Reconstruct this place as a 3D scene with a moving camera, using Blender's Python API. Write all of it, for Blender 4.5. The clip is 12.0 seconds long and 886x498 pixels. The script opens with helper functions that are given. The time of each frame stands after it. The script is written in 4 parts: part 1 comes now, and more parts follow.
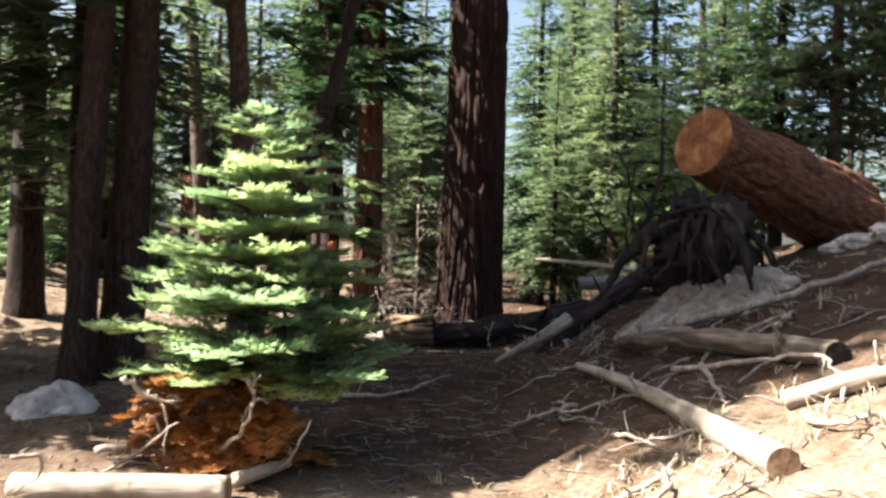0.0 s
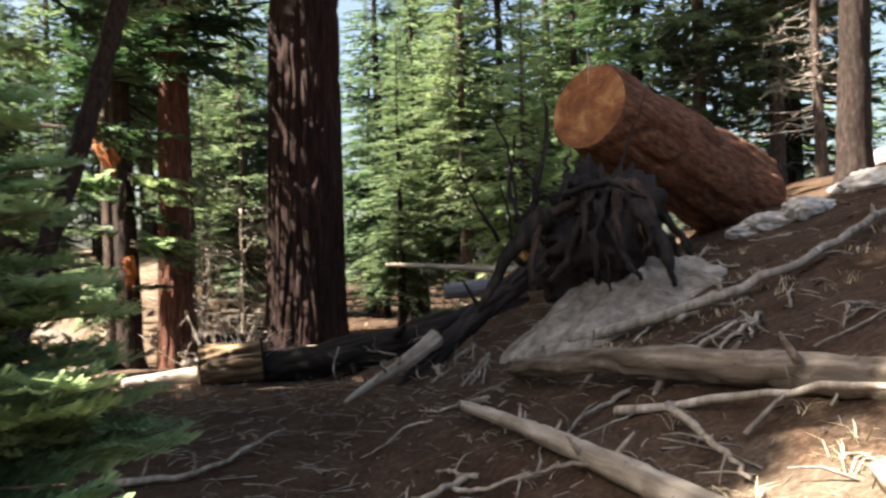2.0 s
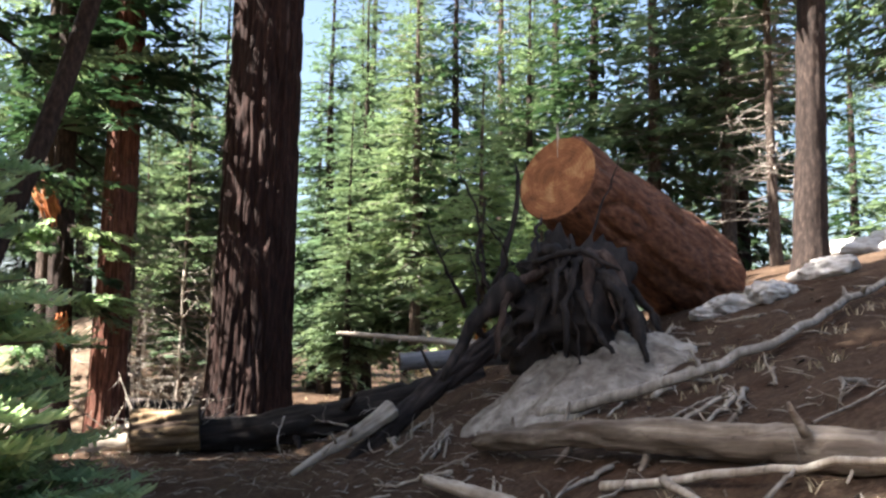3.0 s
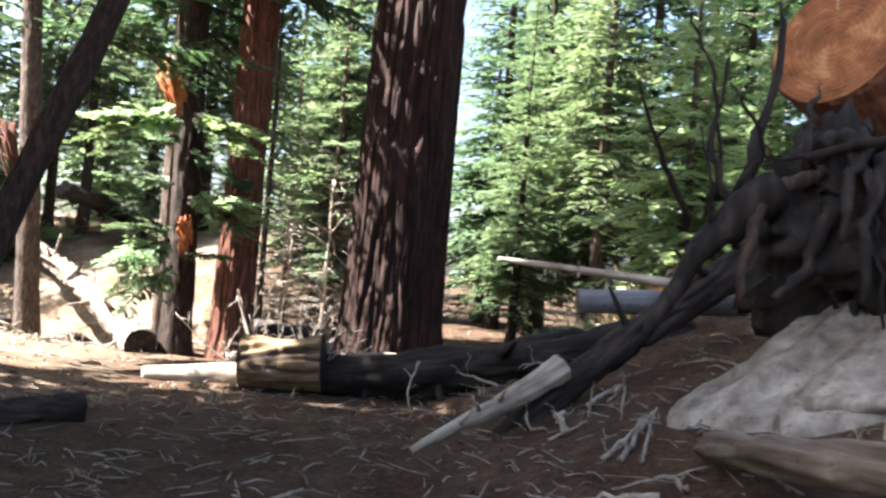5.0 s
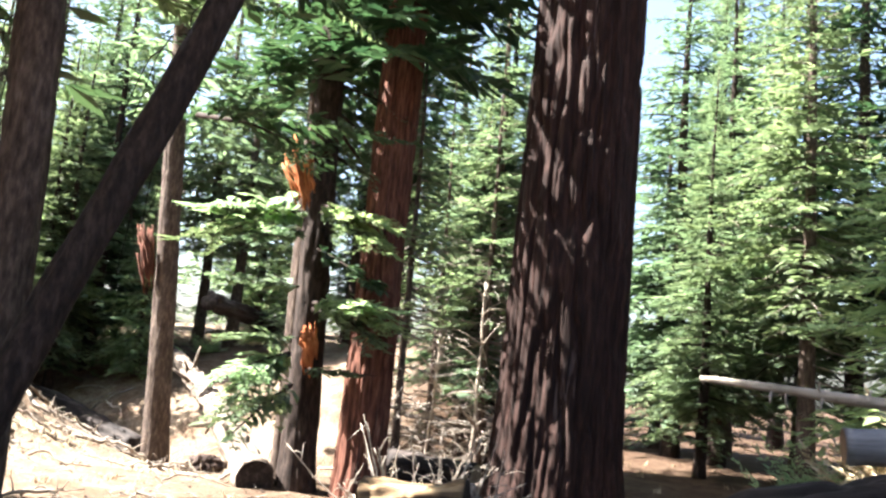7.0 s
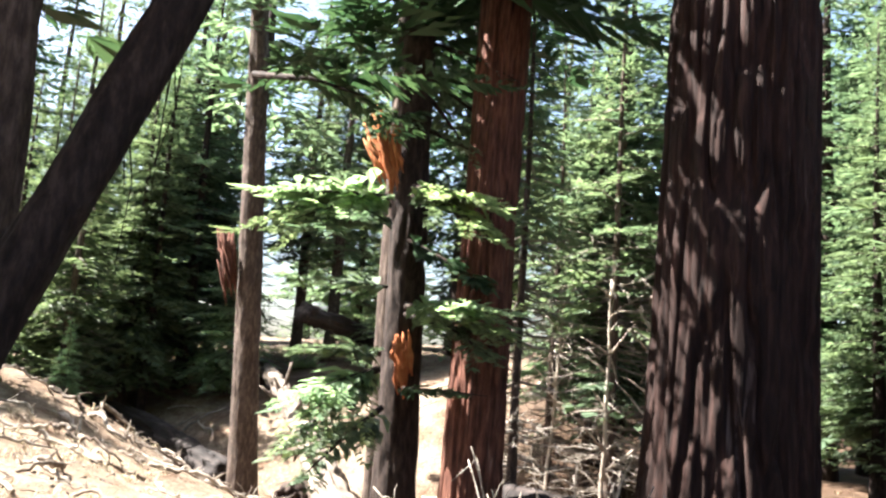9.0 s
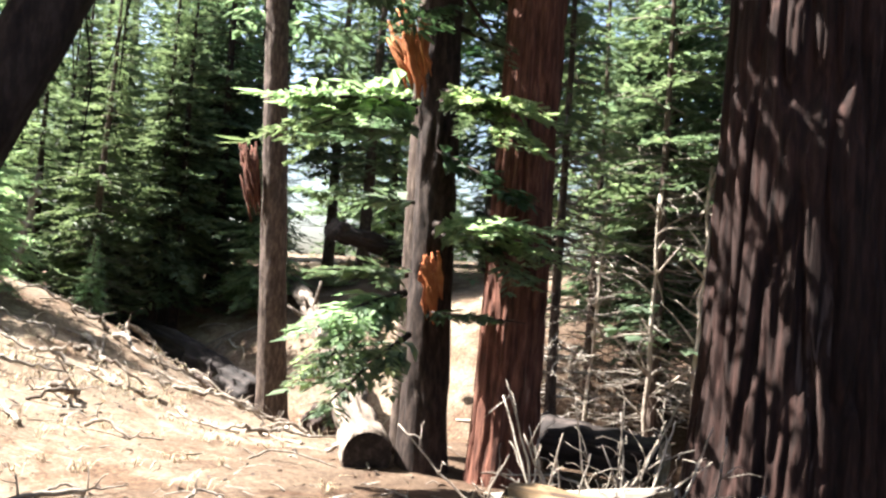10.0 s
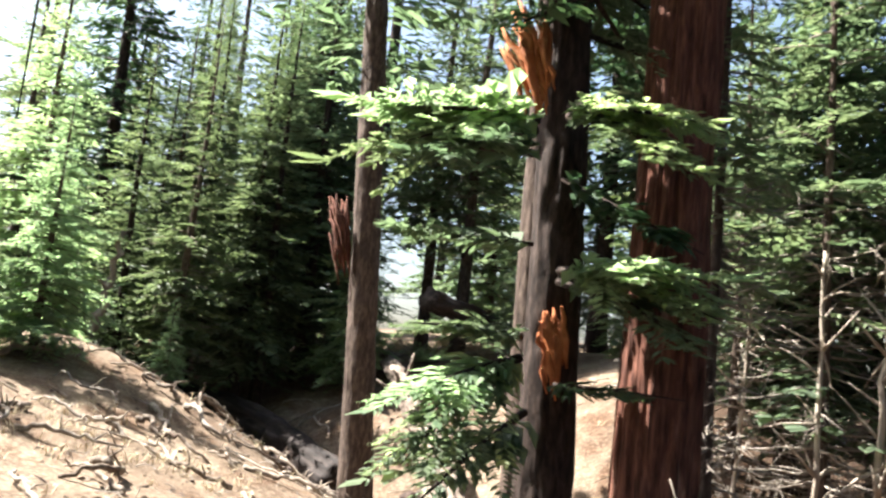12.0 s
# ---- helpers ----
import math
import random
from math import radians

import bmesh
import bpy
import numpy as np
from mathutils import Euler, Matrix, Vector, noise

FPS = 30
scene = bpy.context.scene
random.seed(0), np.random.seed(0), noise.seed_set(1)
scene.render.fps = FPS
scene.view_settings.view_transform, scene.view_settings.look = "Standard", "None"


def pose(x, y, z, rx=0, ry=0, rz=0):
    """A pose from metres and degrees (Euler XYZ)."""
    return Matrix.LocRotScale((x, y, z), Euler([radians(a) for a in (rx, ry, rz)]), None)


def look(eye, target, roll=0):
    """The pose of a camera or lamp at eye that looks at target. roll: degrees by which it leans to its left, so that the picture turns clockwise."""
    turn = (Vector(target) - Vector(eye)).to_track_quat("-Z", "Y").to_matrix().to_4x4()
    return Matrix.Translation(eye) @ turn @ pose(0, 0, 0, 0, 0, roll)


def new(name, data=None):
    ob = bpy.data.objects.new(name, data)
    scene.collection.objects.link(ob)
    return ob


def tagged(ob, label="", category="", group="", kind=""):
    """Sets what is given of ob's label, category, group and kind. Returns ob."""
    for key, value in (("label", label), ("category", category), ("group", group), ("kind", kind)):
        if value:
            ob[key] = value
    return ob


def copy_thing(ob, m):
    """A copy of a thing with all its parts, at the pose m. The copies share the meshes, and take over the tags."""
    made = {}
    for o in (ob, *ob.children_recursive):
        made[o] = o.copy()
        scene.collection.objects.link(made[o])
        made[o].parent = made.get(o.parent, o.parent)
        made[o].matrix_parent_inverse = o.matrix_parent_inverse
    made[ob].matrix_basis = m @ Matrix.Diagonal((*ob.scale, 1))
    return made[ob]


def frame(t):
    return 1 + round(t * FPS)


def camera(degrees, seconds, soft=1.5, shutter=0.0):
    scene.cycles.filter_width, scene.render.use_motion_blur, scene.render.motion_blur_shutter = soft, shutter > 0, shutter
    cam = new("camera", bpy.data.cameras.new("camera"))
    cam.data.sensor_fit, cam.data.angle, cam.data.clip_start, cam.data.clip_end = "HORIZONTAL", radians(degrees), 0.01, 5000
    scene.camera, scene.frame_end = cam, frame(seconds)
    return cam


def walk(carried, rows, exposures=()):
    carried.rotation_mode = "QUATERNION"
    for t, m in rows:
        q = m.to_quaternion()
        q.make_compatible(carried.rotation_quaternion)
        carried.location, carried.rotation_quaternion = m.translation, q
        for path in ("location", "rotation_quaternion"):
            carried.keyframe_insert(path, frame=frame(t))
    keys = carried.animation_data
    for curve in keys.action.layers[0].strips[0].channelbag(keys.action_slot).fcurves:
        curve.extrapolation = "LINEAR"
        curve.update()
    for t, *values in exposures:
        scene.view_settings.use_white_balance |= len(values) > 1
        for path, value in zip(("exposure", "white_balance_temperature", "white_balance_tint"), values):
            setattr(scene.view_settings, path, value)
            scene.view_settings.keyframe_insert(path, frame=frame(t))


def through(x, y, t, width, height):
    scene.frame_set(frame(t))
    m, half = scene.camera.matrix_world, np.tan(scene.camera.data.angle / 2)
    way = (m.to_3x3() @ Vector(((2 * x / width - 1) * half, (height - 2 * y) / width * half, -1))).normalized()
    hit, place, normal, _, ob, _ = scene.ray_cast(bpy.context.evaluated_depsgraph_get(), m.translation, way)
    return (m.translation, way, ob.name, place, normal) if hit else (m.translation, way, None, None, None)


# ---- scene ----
cam = camera(55.02, 12.0, soft=2.5, shutter=0.35)
PATH = [
    (0.0, look((-0.137, -5.54, 1.505), (-0.19, -3.541, 1.515), 1.6)),
    (0.5, look((-0.055, -4.786, 1.489), (-0.036, -2.786, 1.477), -2.6)),
    (1.0, look((-0.059, -4.066, 1.492), (-0.025, -2.068, 1.578), -0.5)),
    (1.5, look((-0.124, -3.748, 1.459), (0.05, -1.76, 1.595), -0.1)),
    (2.0, look((-0.096, -2.947, 1.436), (0.231, -0.974, 1.472), -1.5)),
    (2.5, look((-0.278, -2.774, 1.289), (0.201, -0.851, 1.555), 0.5)),
    (4.5, look((0.066, -0.799, 1.286), (0.289, 1.189, 1.316), 4.9)),
    (5.0, look((0.206, -0.099, 1.259), (0.263, 1.899, 1.315), 4.9)),
    (5.5, look((0.294, 0.392, 1.365), (0.222, 2.39, 1.385), 4.1)),
    (6.0, look((0.284, 0.947, 1.429), (0.105, 2.938, 1.497), 2.8)),
    (6.5, look((0.236, 1.325, 1.407), (-0.046, 3.294, 1.618), 3.3)),
    (7.0, look((0.115, 1.809, 1.316), (-0.219, 3.76, 1.602), 5.3)),
    (9.0, look((-0.298, 3.452, 1.356), (-0.868, 5.347, 1.648), 4.4)),
    (9.5, look((-0.352, 3.703, 1.431), (-0.959, 5.604, 1.573), 4.4)),
    (10.0, look((-0.456, 4.075, 1.424), (-1.098, 5.967, 1.513), 4.4)),
    (10.5, look((-0.537, 4.448, 1.386), (-1.247, 6.306, 1.596), 5.8)),
    (11.0, look((-0.842, 4.691, 1.303), (-1.583, 6.539, 1.49), 6.1)),
    (11.5, look((-0.916, 4.95, 1.299), (-1.699, 6.771, 1.567), 5.6)),
    (12.0, look((-1.042, 5.275, 1.29), (-1.898, 7.064, 1.553), 5.9)),
]
EXPO = [(0, 2.55, 6600, 10), (1.0, 2.6, 6700, 10), (2.0, 2.75, 6900, 10), (2.5, 2.85, 6500, 10), (4.5, 3.5, 6200, 10), (7.0, 3.55, 6250, 10), (9.5, 3.15, 6200, 10), (12, 2.8, 6350, 10)]
walk(cam, PATH, EXPO)

# ---- world and sun ----
world = bpy.data.worlds.new("world")
scene.world = world
world.use_nodes = True
sky = world.node_tree.nodes.new("ShaderNodeTexSky")
sky.sky_type = "NISHITA"
sky.sun_disc = False
sky.sun_elevation = radians(52)
sky.sun_rotation = radians(-95)
sky.air_density, sky.dust_density = 1.0, 3.5
world.node_tree.nodes["Background"].inputs["Strength"].default_value = 0.05
world.node_tree.links.new(sky.outputs[0], world.node_tree.nodes["Background"].inputs[0])
SUN_FROM = Vector((math.sin(radians(-95)) * math.cos(radians(52)), math.cos(radians(-95)) * math.cos(radians(52)), math.sin(radians(52))))
sun_data = bpy.data.lights.new("sun", "SUN")
sun_data.energy, sun_data.angle, sun_data.color = 5.0, radians(0.53), (1.0, 0.95, 0.86)
sun = new("sun", sun_data)
sun.matrix_world = look(SUN_FROM * 50, (0, 0, 0))


# ---- numeric helpers ----
def vnoise(p, seed=0):
    """Value noise of an (n, 3) array, 0 to 1."""
    p = np.asarray(p, dtype=float)
    i = np.floor(p).astype(np.int64)
    f = p - i
    f = f * f * (3 - 2 * f)
    out = np.zeros(len(p))
    for dx in (0, 1):
        for dy in (0, 1):
            for dz in (0, 1):
                h = (i[:, 0] + dx) * 374761393 + (i[:, 1] + dy) * 668265263 + (i[:, 2] + dz) * 2147483647 + seed * 1274126177
                h = (h ^ (h >> 13)) * 1274126177
                h = ((h ^ (h >> 16)) & 0xFFFF) / 65535.0
                w = (f[:, 0] if dx else 1 - f[:, 0]) * (f[:, 1] if dy else 1 - f[:, 1]) * (f[:, 2] if dz else 1 - f[:, 2])
                out += h * w
    return out


def fbm(p, seed=0, octaves=3):
    p = np.asarray(p, dtype=float)
    total, amp = np.zeros(len(p)), 0.5
    for o in range(octaves):
        total += amp * (vnoise(p, seed + o) - 0.5) * 2
        p, amp = p * 2.03, amp * 0.5
    return total


def smooth(a, b, v):
    s = np.clip((v - a) / (b - a), 0, 1)
    return s * s * (3 - 2 * s)


def ground(x, y):
    """Height of the forest floor."""
    x, y = np.atleast_1d(np.asarray(x, float)), np.atleast_1d(np.asarray(y, float))
    p = np.stack([x, y, np.zeros_like(x)], 1)
    spur = smooth(11.5, 6.5, y - 0.35 * x)
    right = np.clip(x - 0.3, 0, None)
    z = 0.43 * right / (1 + right * 0.03) * spur
    mound = 1.0 * np.exp(-(((x + 9.0) / 3.6) ** 2 + ((y - 10.0) / 4.0) ** 2))
    fall = -0.55 * smooth(-2.2, -5.5, x) * smooth(8.0, 13.0, y)
    mound = mound + 1.4 * np.exp(-(((x + 11.4) / 3.7) ** 2 + ((y - 13.6) / 2.2) ** 2))
    gully = -0.65 * np.exp(-(((y - 14.8 + 0.35 * (x + 5)) / 1.4) ** 2)) * smooth(2, -1.5, x)
    u = y - 15.0 + 0.3 * (x + 6)
    bank = 3.2 * (1 - np.exp(-np.clip(u, 0, None) * 0.17)) * smooth(0.5, -4.0, x)
    fir = 0.06 * np.exp(-(((x + 1.6) / 1.2) ** 2 + ((y - 0.2) / 1.4) ** 2))
    z = z + mound + fall + gully + bank + fir
    z = z + 0.07 * fbm(p * 0.9, 3) + 0.035 * fbm(p * 4.0, 7, 3) + 0.35 * fbm(p * 0.08, 11, 2) * smooth(14, 30, np.hypot(x, y - 4))
    return z


def gz(x, y):
    return float(ground(x, y)[0])


class Build:
    """Collects vertices and faces for one mesh."""

    def __init__(self):
        self.v, self.f, self.n = [], [], 0

    def add(self, verts, faces):
        verts = np.asarray(verts, float)
        self.v.append(verts)
        self.f.extend([tuple(int(k) + self.n for k in q) for q in faces])
        self.n += len(verts)

    def quads(self, verts):
        """verts (n, 4, 3): n separate quads."""
        verts = np.asarray(verts, float)
        k = len(verts)
        idx = (np.arange(k * 4).reshape(k, 4) + self.n).tolist()
        self.v.append(verts.reshape(-1, 3))
        self.f.extend(map(tuple, idx))
        self.n += k * 4

    def mesh(self, name, material, smooth_shade=True):
        me = bpy.data.meshes.new(name)
        me.from_pydata(np.concatenate(self.v).tolist() if self.v else [], [], self.f)
        me.materials.append(material)
        if smooth_shade:
            me.polygons.foreach_set("use_smooth", [True] * len(me.polygons))
        me.update()
        return me


def part(name, build, material, parent=None, label="", smooth_shade=True):
    ob = new(name, build.mesh(name, material, smooth_shade))
    if parent:
        ob.parent = parent
    if label:
        tagged(ob, label)
    return ob


def tube(build, pts, radii, seg=10, bark=0.0, freq=9.0, stretch=0.22, seed=0, caps=True, squash=1.0):
    """A tapered tube along pts; bark: depth of furrowed relief."""
    pts, radii = np.asarray(pts, float), np.asarray(radii, float)
    n = len(pts)
    tan = np.gradient(pts, axis=0)
    tan /= np.linalg.norm(tan, axis=1)[:, None] + 1e-9
    ref = np.array([0, 0, 1.0]) if abs(tan[0][2]) < 0.9 else np.array([1.0, 0, 0])
    side = np.cross(tan, ref)
    side /= np.linalg.norm(side, axis=1)[:, None] + 1e-9
    up = np.cross(side, tan)
    th = np.linspace(0, 2 * np.pi, seg, endpoint=False)
    ring = side[:, None, :] * np.cos(th)[None, :, None] + up[:, None, :] * (np.sin(th) * squash)[None, :, None]
    rad = np.repeat(radii[:, None], seg, 1)
    if bark > 0:
        along = np.concatenate([[0], np.cumsum(np.linalg.norm(np.diff(pts, axis=0), axis=1))])
        q = np.stack([np.cos(th)[None, :] * radii[:, None], np.sin(th)[None, :] * radii[:, None], np.repeat(along[:, None] * stretch, seg, 1)], 2).reshape(-1, 3)
        warp = 0.35 * fbm(q * freq * 0.5, seed + 9, 2)
        r1 = 1 - np.abs(vnoise(q * freq + warp[:, None], seed) * 2 - 1)
        r2 = 1 - np.abs(vnoise(q * freq * 2.3, seed + 4) * 2 - 1)
        furrow = smooth(0.6, 0.98, r1) * 0.75 + smooth(0.6, 1.0, r2) * 0.25
        lump = fbm(q * 1.6, seed + 2, 2) * 0.5
        rad = rad - bark * furrow.reshape(n, seg) + bark * 0.8 * lump.reshape(n, seg)
    v = (pts[:, None, :] + ring * rad[:, :, None]).reshape(-1, 3)
    faces = []
    for i in range(n - 1):
        a = i * seg
        for j in range(seg):
            k = (j + 1) % seg
            faces.append((a + j, a + k, a + seg + k, a + seg + j))
    if caps:
        faces.append(tuple(range(seg - 1, -1, -1)))
        faces.append(tuple(range((n - 1) * seg, n * seg)))
    build.add(v, faces)


def bend(a, b, n=8, sag=0.0, wob=0.0, rng=None):
    """Points from a to b with a bow and small wobble."""
    a, b = np.asarray(a, float), np.asarray(b, float)
    s = np.linspace(0, 1, n)[:, None]
    p = a + (b - a) * s
    p[:, 2] += sag * 4 * (s * (1 - s))[:, 0]
    if rng is not None and wob > 0:
        w = rng.normal(0, wob, (n, 3))
        w[0] = w[-1] = 0
        p += w
    return p


# ---- materials ----
def material(name, rough=0.85, spec=0.25):
    m = bpy.data.materials.new(name)
    m.use_nodes = True
    b = m.node_tree.nodes["Principled BSDF"]
    b.inputs["Roughness"].default_value = rough
    b.inputs["Specular IOR Level"].default_value = spec
    return m, m.node_tree.nodes, m.node_tree.links, b


def coords(nodes, links, scale=(1, 1, 1)):
    geo = nodes.new("ShaderNodeTexCoord")
    mp = nodes.new("ShaderNodeMapping")
    mp.inputs["Scale"].default_value = scale
    links.new(geo.outputs["Object"], mp.inputs["Vector"])
    return mp.outputs["Vector"]


def noise_node(nodes, links, vec, scale, detail=4, rough=0.6, dist=0.0):
    t = nodes.new("ShaderNodeTexNoise")
    t.inputs["Scale"].default_value = scale
    t.inputs["Detail"].default_value = detail
    t.inputs["Roughness"].default_value = rough
    t.inputs["Distortion"].default_value = dist
    links.new(vec, t.inputs["Vector"])
    return t.outputs["Fac"]


def ramp(nodes, links, fac, stops):
    r = nodes.new("ShaderNodeValToRGB")
    e = r.color_ramp.elements
    while len(e) < len(stops):
        e.new(0.5)
    for k, (pos, col) in enumerate(stops):
        e[k].position = pos
        e[k].color = (*col, 1)
    links.new(fac, r.inputs["Fac"])
    return r.outputs["Color"]


def mix(nodes, links, fac, a, b, mode="MIX"):
    n = nodes.new("ShaderNodeMix")
    n.data_type, n.blend_type = "RGBA", mode
    for value, socket in ((fac, n.inputs[0]), (a, n.inputs[6]), (b, n.inputs[7])):
        if isinstance(value, (int, float)):
            socket.default_value = value
        elif isinstance(value, tuple):
            socket.default_value = (*value, 1)
        else:
            links.new(value, socket)
    return n.outputs[2]


def relief(nodes, links, bsdf, height, strength=0.5, dist=0.02):
    b = nodes.new("ShaderNodeBump")
    b.inputs["Strength"].default_value = strength
    b.inputs["Distance"].default_value = dist
    links.new(height, b.inputs["Height"])
    links.new(b.outputs["Normal"], bsdf.inputs["Normal"])


def bark_material(name, dark, mid, light, patch=None, scale=10.0, stretch=0.25, patch_at=0.66):
    m, N, L, b = material(name, 0.9, 0.2)
    v = coords(N, L, (1, 1, stretch))
    fine = noise_node(N, L, v, scale * 2.2, 6, 0.65)
    col = ramp(N, L, fine, [(0.3, dark), (0.5, mid), (0.72, light)])
    if patch:
        big = noise_node(N, L, v, scale * 0.55, 4, 0.6, 0.5)
        k = ramp(N, L, big, [(patch_at - 0.04, (0, 0, 0)), (patch_at + 0.04, (1, 1, 1))])
        col = mix(N, L, k, col, patch)
    wide = noise_node(N, L, coords(N, L), 0.8, 3)
    col = mix(N, L, 0.5, col, ramp(N, L, wide, [(0.3, (0.35, 0.35, 0.35)), (0.7, (1, 1, 1))]), "MULTIPLY")
    L.new(col, b.inputs["Base Color"])
    relief(N, L, b, fine, 0.7, 0.02)
    return m


def foliage_material(name, dark, light, through=0.35):
    m, N, L, b = material(name, 0.55, 0.3)
    geo = N.new("ShaderNodeNewGeometry")
    inf = N.new("ShaderNodeObjectInfo")
    c = ramp(N, L, geo.outputs["Random Per Island"], [(0.0, dark), (1.0, light)])
    big = noise_node(N, L, coords(N, L), 1.1, 3)
    c = mix(N, L, 0.6, c, ramp(N, L, big, [(0.3, (0.5, 0.55, 0.55)), (0.7, (1.15, 1.15, 1.0))]), "MULTIPLY")
    c = mix(N, L, 0.7, c, ramp(N, L, inf.outputs["Random"], [(0.0, (0.65, 0.8, 0.85)), (0.5, (1, 1, 1)), (1.0, (1.12, 1.05, 0.88))]), "MULTIPLY")
    L.new(c, b.inputs["Base Color"])
    tr = N.new("ShaderNodeBsdfTranslucent")
    L.new(mix(N, L, 1.0, c, (1.08, 1.15, 0.9), "MULTIPLY"), tr.inputs["Color"])
    mx = N.new("ShaderNodeMixShader")
    mx.inputs[0].default_value = through
    L.new(b.outputs[0], mx.inputs[1])
    L.new(tr.outputs[0], mx.inputs[2])
    L.new(mx.outputs[0], N["Material Output"].inputs["Surface"])
    return m


def wood_material(name, dark, mid, light, stretch=0.08, axis=2, scale=14.0, rough=0.8, skin=None):
    m, N, L, b = material(name, rough, 0.2)
    s = [1, 1, 1]
    s[axis] = stretch
    v = coords(N, L, tuple(s))
    f = noise_node(N, L, v, scale, 6, 0.65, 0.3)
    col = ramp(N, L, f, [(0.28, dark), (0.5, mid), (0.7, light)])
    blot = noise_node(N, L, coords(N, L), 2.2, 4)
    col = mix(N, L, 0.6, col, ramp(N, L, blot, [(0.35, (0.4, 0.36, 0.33)), (0.6, (1, 1, 1))]), "MULTIPLY")
    if skin:
        strip = noise_node(N, L, v, scale * 0.35, 5, 0.7, 0.8)
        col = mix(N, L, ramp(N, L, strip, [(0.52, (0, 0, 0)), (0.6, (1, 1, 1))]), col, skin)
    spots = noise_node(N, L, coords(N, L), 16, 3, 0.6)
    col = mix(N, L, ramp(N, L, spots, [(0.62, (0, 0, 0)), (0.72, (0.7, 0.7, 0.7))]), col, mix(N, L, 1.0, col, (0.3, 0.27, 0.25), "MULTIPLY"))
    L.new(col, b.inputs["Base Color"])
    relief(N, L, b, f, 0.8, 0.015)
    return m


def ground_material():
    m, N, L, b = material("forest_soil", 0.95, 0.1)
    v = coords(N, L)
    broad = noise_node(N, L, v, 0.55, 4, 0.6)
    fine = noise_node(N, L, v, 26, 6, 0.7)
    mid = noise_node(N, L, v, 5, 5, 0.65, 0.4)
    soil = ramp(N, L, mid, [(0.3, (0.050, 0.032, 0.022)), (0.5, (0.115, 0.086, 0.064)), (0.72, (0.25, 0.205, 0.160))])
    straw = ramp(N, L, fine, [(0.3, (0.04, 0.027, 0.02)), (0.5, (0.127, 0.107, 0.088)), (0.7, (0.30, 0.268, 0.225))])
    col = mix(N, L, 0.55, soil, straw)
    col = mix(N, L, 0.5, col, ramp(N, L, broad, [(0.35, (0.62, 0.55, 0.5)), (0.62, (1.15, 1.1, 1.05))]), "MULTIPLY")
    duff = noise_node(N, L, v, 1.7, 5, 0.7, 0.6)
    col = mix(N, L, ramp(N, L, duff, [(0.47, (0, 0, 0)), (0.62, (0.75, 0.75, 0.75))]), col, mix(N, L, 1.0, straw, (0.5, 0.35, 0.27), "MULTIPLY"))
    # sun and shade in the soil colour: pale in sunlit west and south, darker elsewhere
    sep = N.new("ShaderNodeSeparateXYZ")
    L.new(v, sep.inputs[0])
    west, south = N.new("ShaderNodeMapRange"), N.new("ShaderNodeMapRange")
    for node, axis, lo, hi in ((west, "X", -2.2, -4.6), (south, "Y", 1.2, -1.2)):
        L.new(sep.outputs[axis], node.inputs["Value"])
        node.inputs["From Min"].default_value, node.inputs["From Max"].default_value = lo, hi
    sunlit_ground = mix(N, L, 1.0, mix(N, L, 1.0, west.outputs[0], south.outputs[0], "LIGHTEN"), ramp(N, L, broad, [(0.3, (0.55, 0.55, 0.55)), (0.65, (1, 1, 1))]), "MULTIPLY")
    col = mix(N, L, sunlit_ground, mix(N, L, 1.0, col, (0.52, 0.42, 0.36), "MULTIPLY"), mix(N, L, 1.0, col, (1.55, 1.5, 1.42), "MULTIPLY"))
    vor = N.new("ShaderNodeTexVoronoi")
    vor.inputs["Scale"].default_value = 38
    L.new(v, vor.inputs["Vector"])
    col = mix(N, L, ramp(N, L, vor.outputs["Distance"], [(0.08, (0.7, 0.7, 0.7)), (0.2, (0, 0, 0))]), col, (0.12, 0.07, 0.045))
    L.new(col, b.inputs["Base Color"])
    relief(N, L, b, mix(N, L, 0.5, mid, fine), 0.8, 0.05)
    return m


def ring_material(name, a, bcol, c):
    """Sawn end grain with rings around the local origin."""
    m, N, L, b = material(name, 0.8, 0.2)
    tc = N.new("ShaderNodeTexCoord")
    w = N.new("ShaderNodeTexWave")
    w.wave_type, w.rings_direction = "RINGS", "Z"
    w.inputs["Scale"].default_value = 9
    w.inputs["Distortion"].default_value = 2.5
    w.inputs["Detail"].default_value = 4
    L.new(tc.outputs["Object"], w.inputs["Vector"])
    n = noise_node(N, L, tc.outputs["Object"], 3.5, 5, 0.65, 0.6)
    col = ramp(N, L, n, [(0.3, a), (0.5, bcol), (0.68, c)])
    col = mix(N, L, 0.35, col, ramp(N, L, w.outputs["Fac"], [(0.2, (0.55, 0.5, 0.45)), (0.7, (1, 1, 1))]), "MULTIPLY")
    L.new(col, b.inputs["Base Color"])
    relief(N, L, b, n, 0.6, 0.02)
    return m


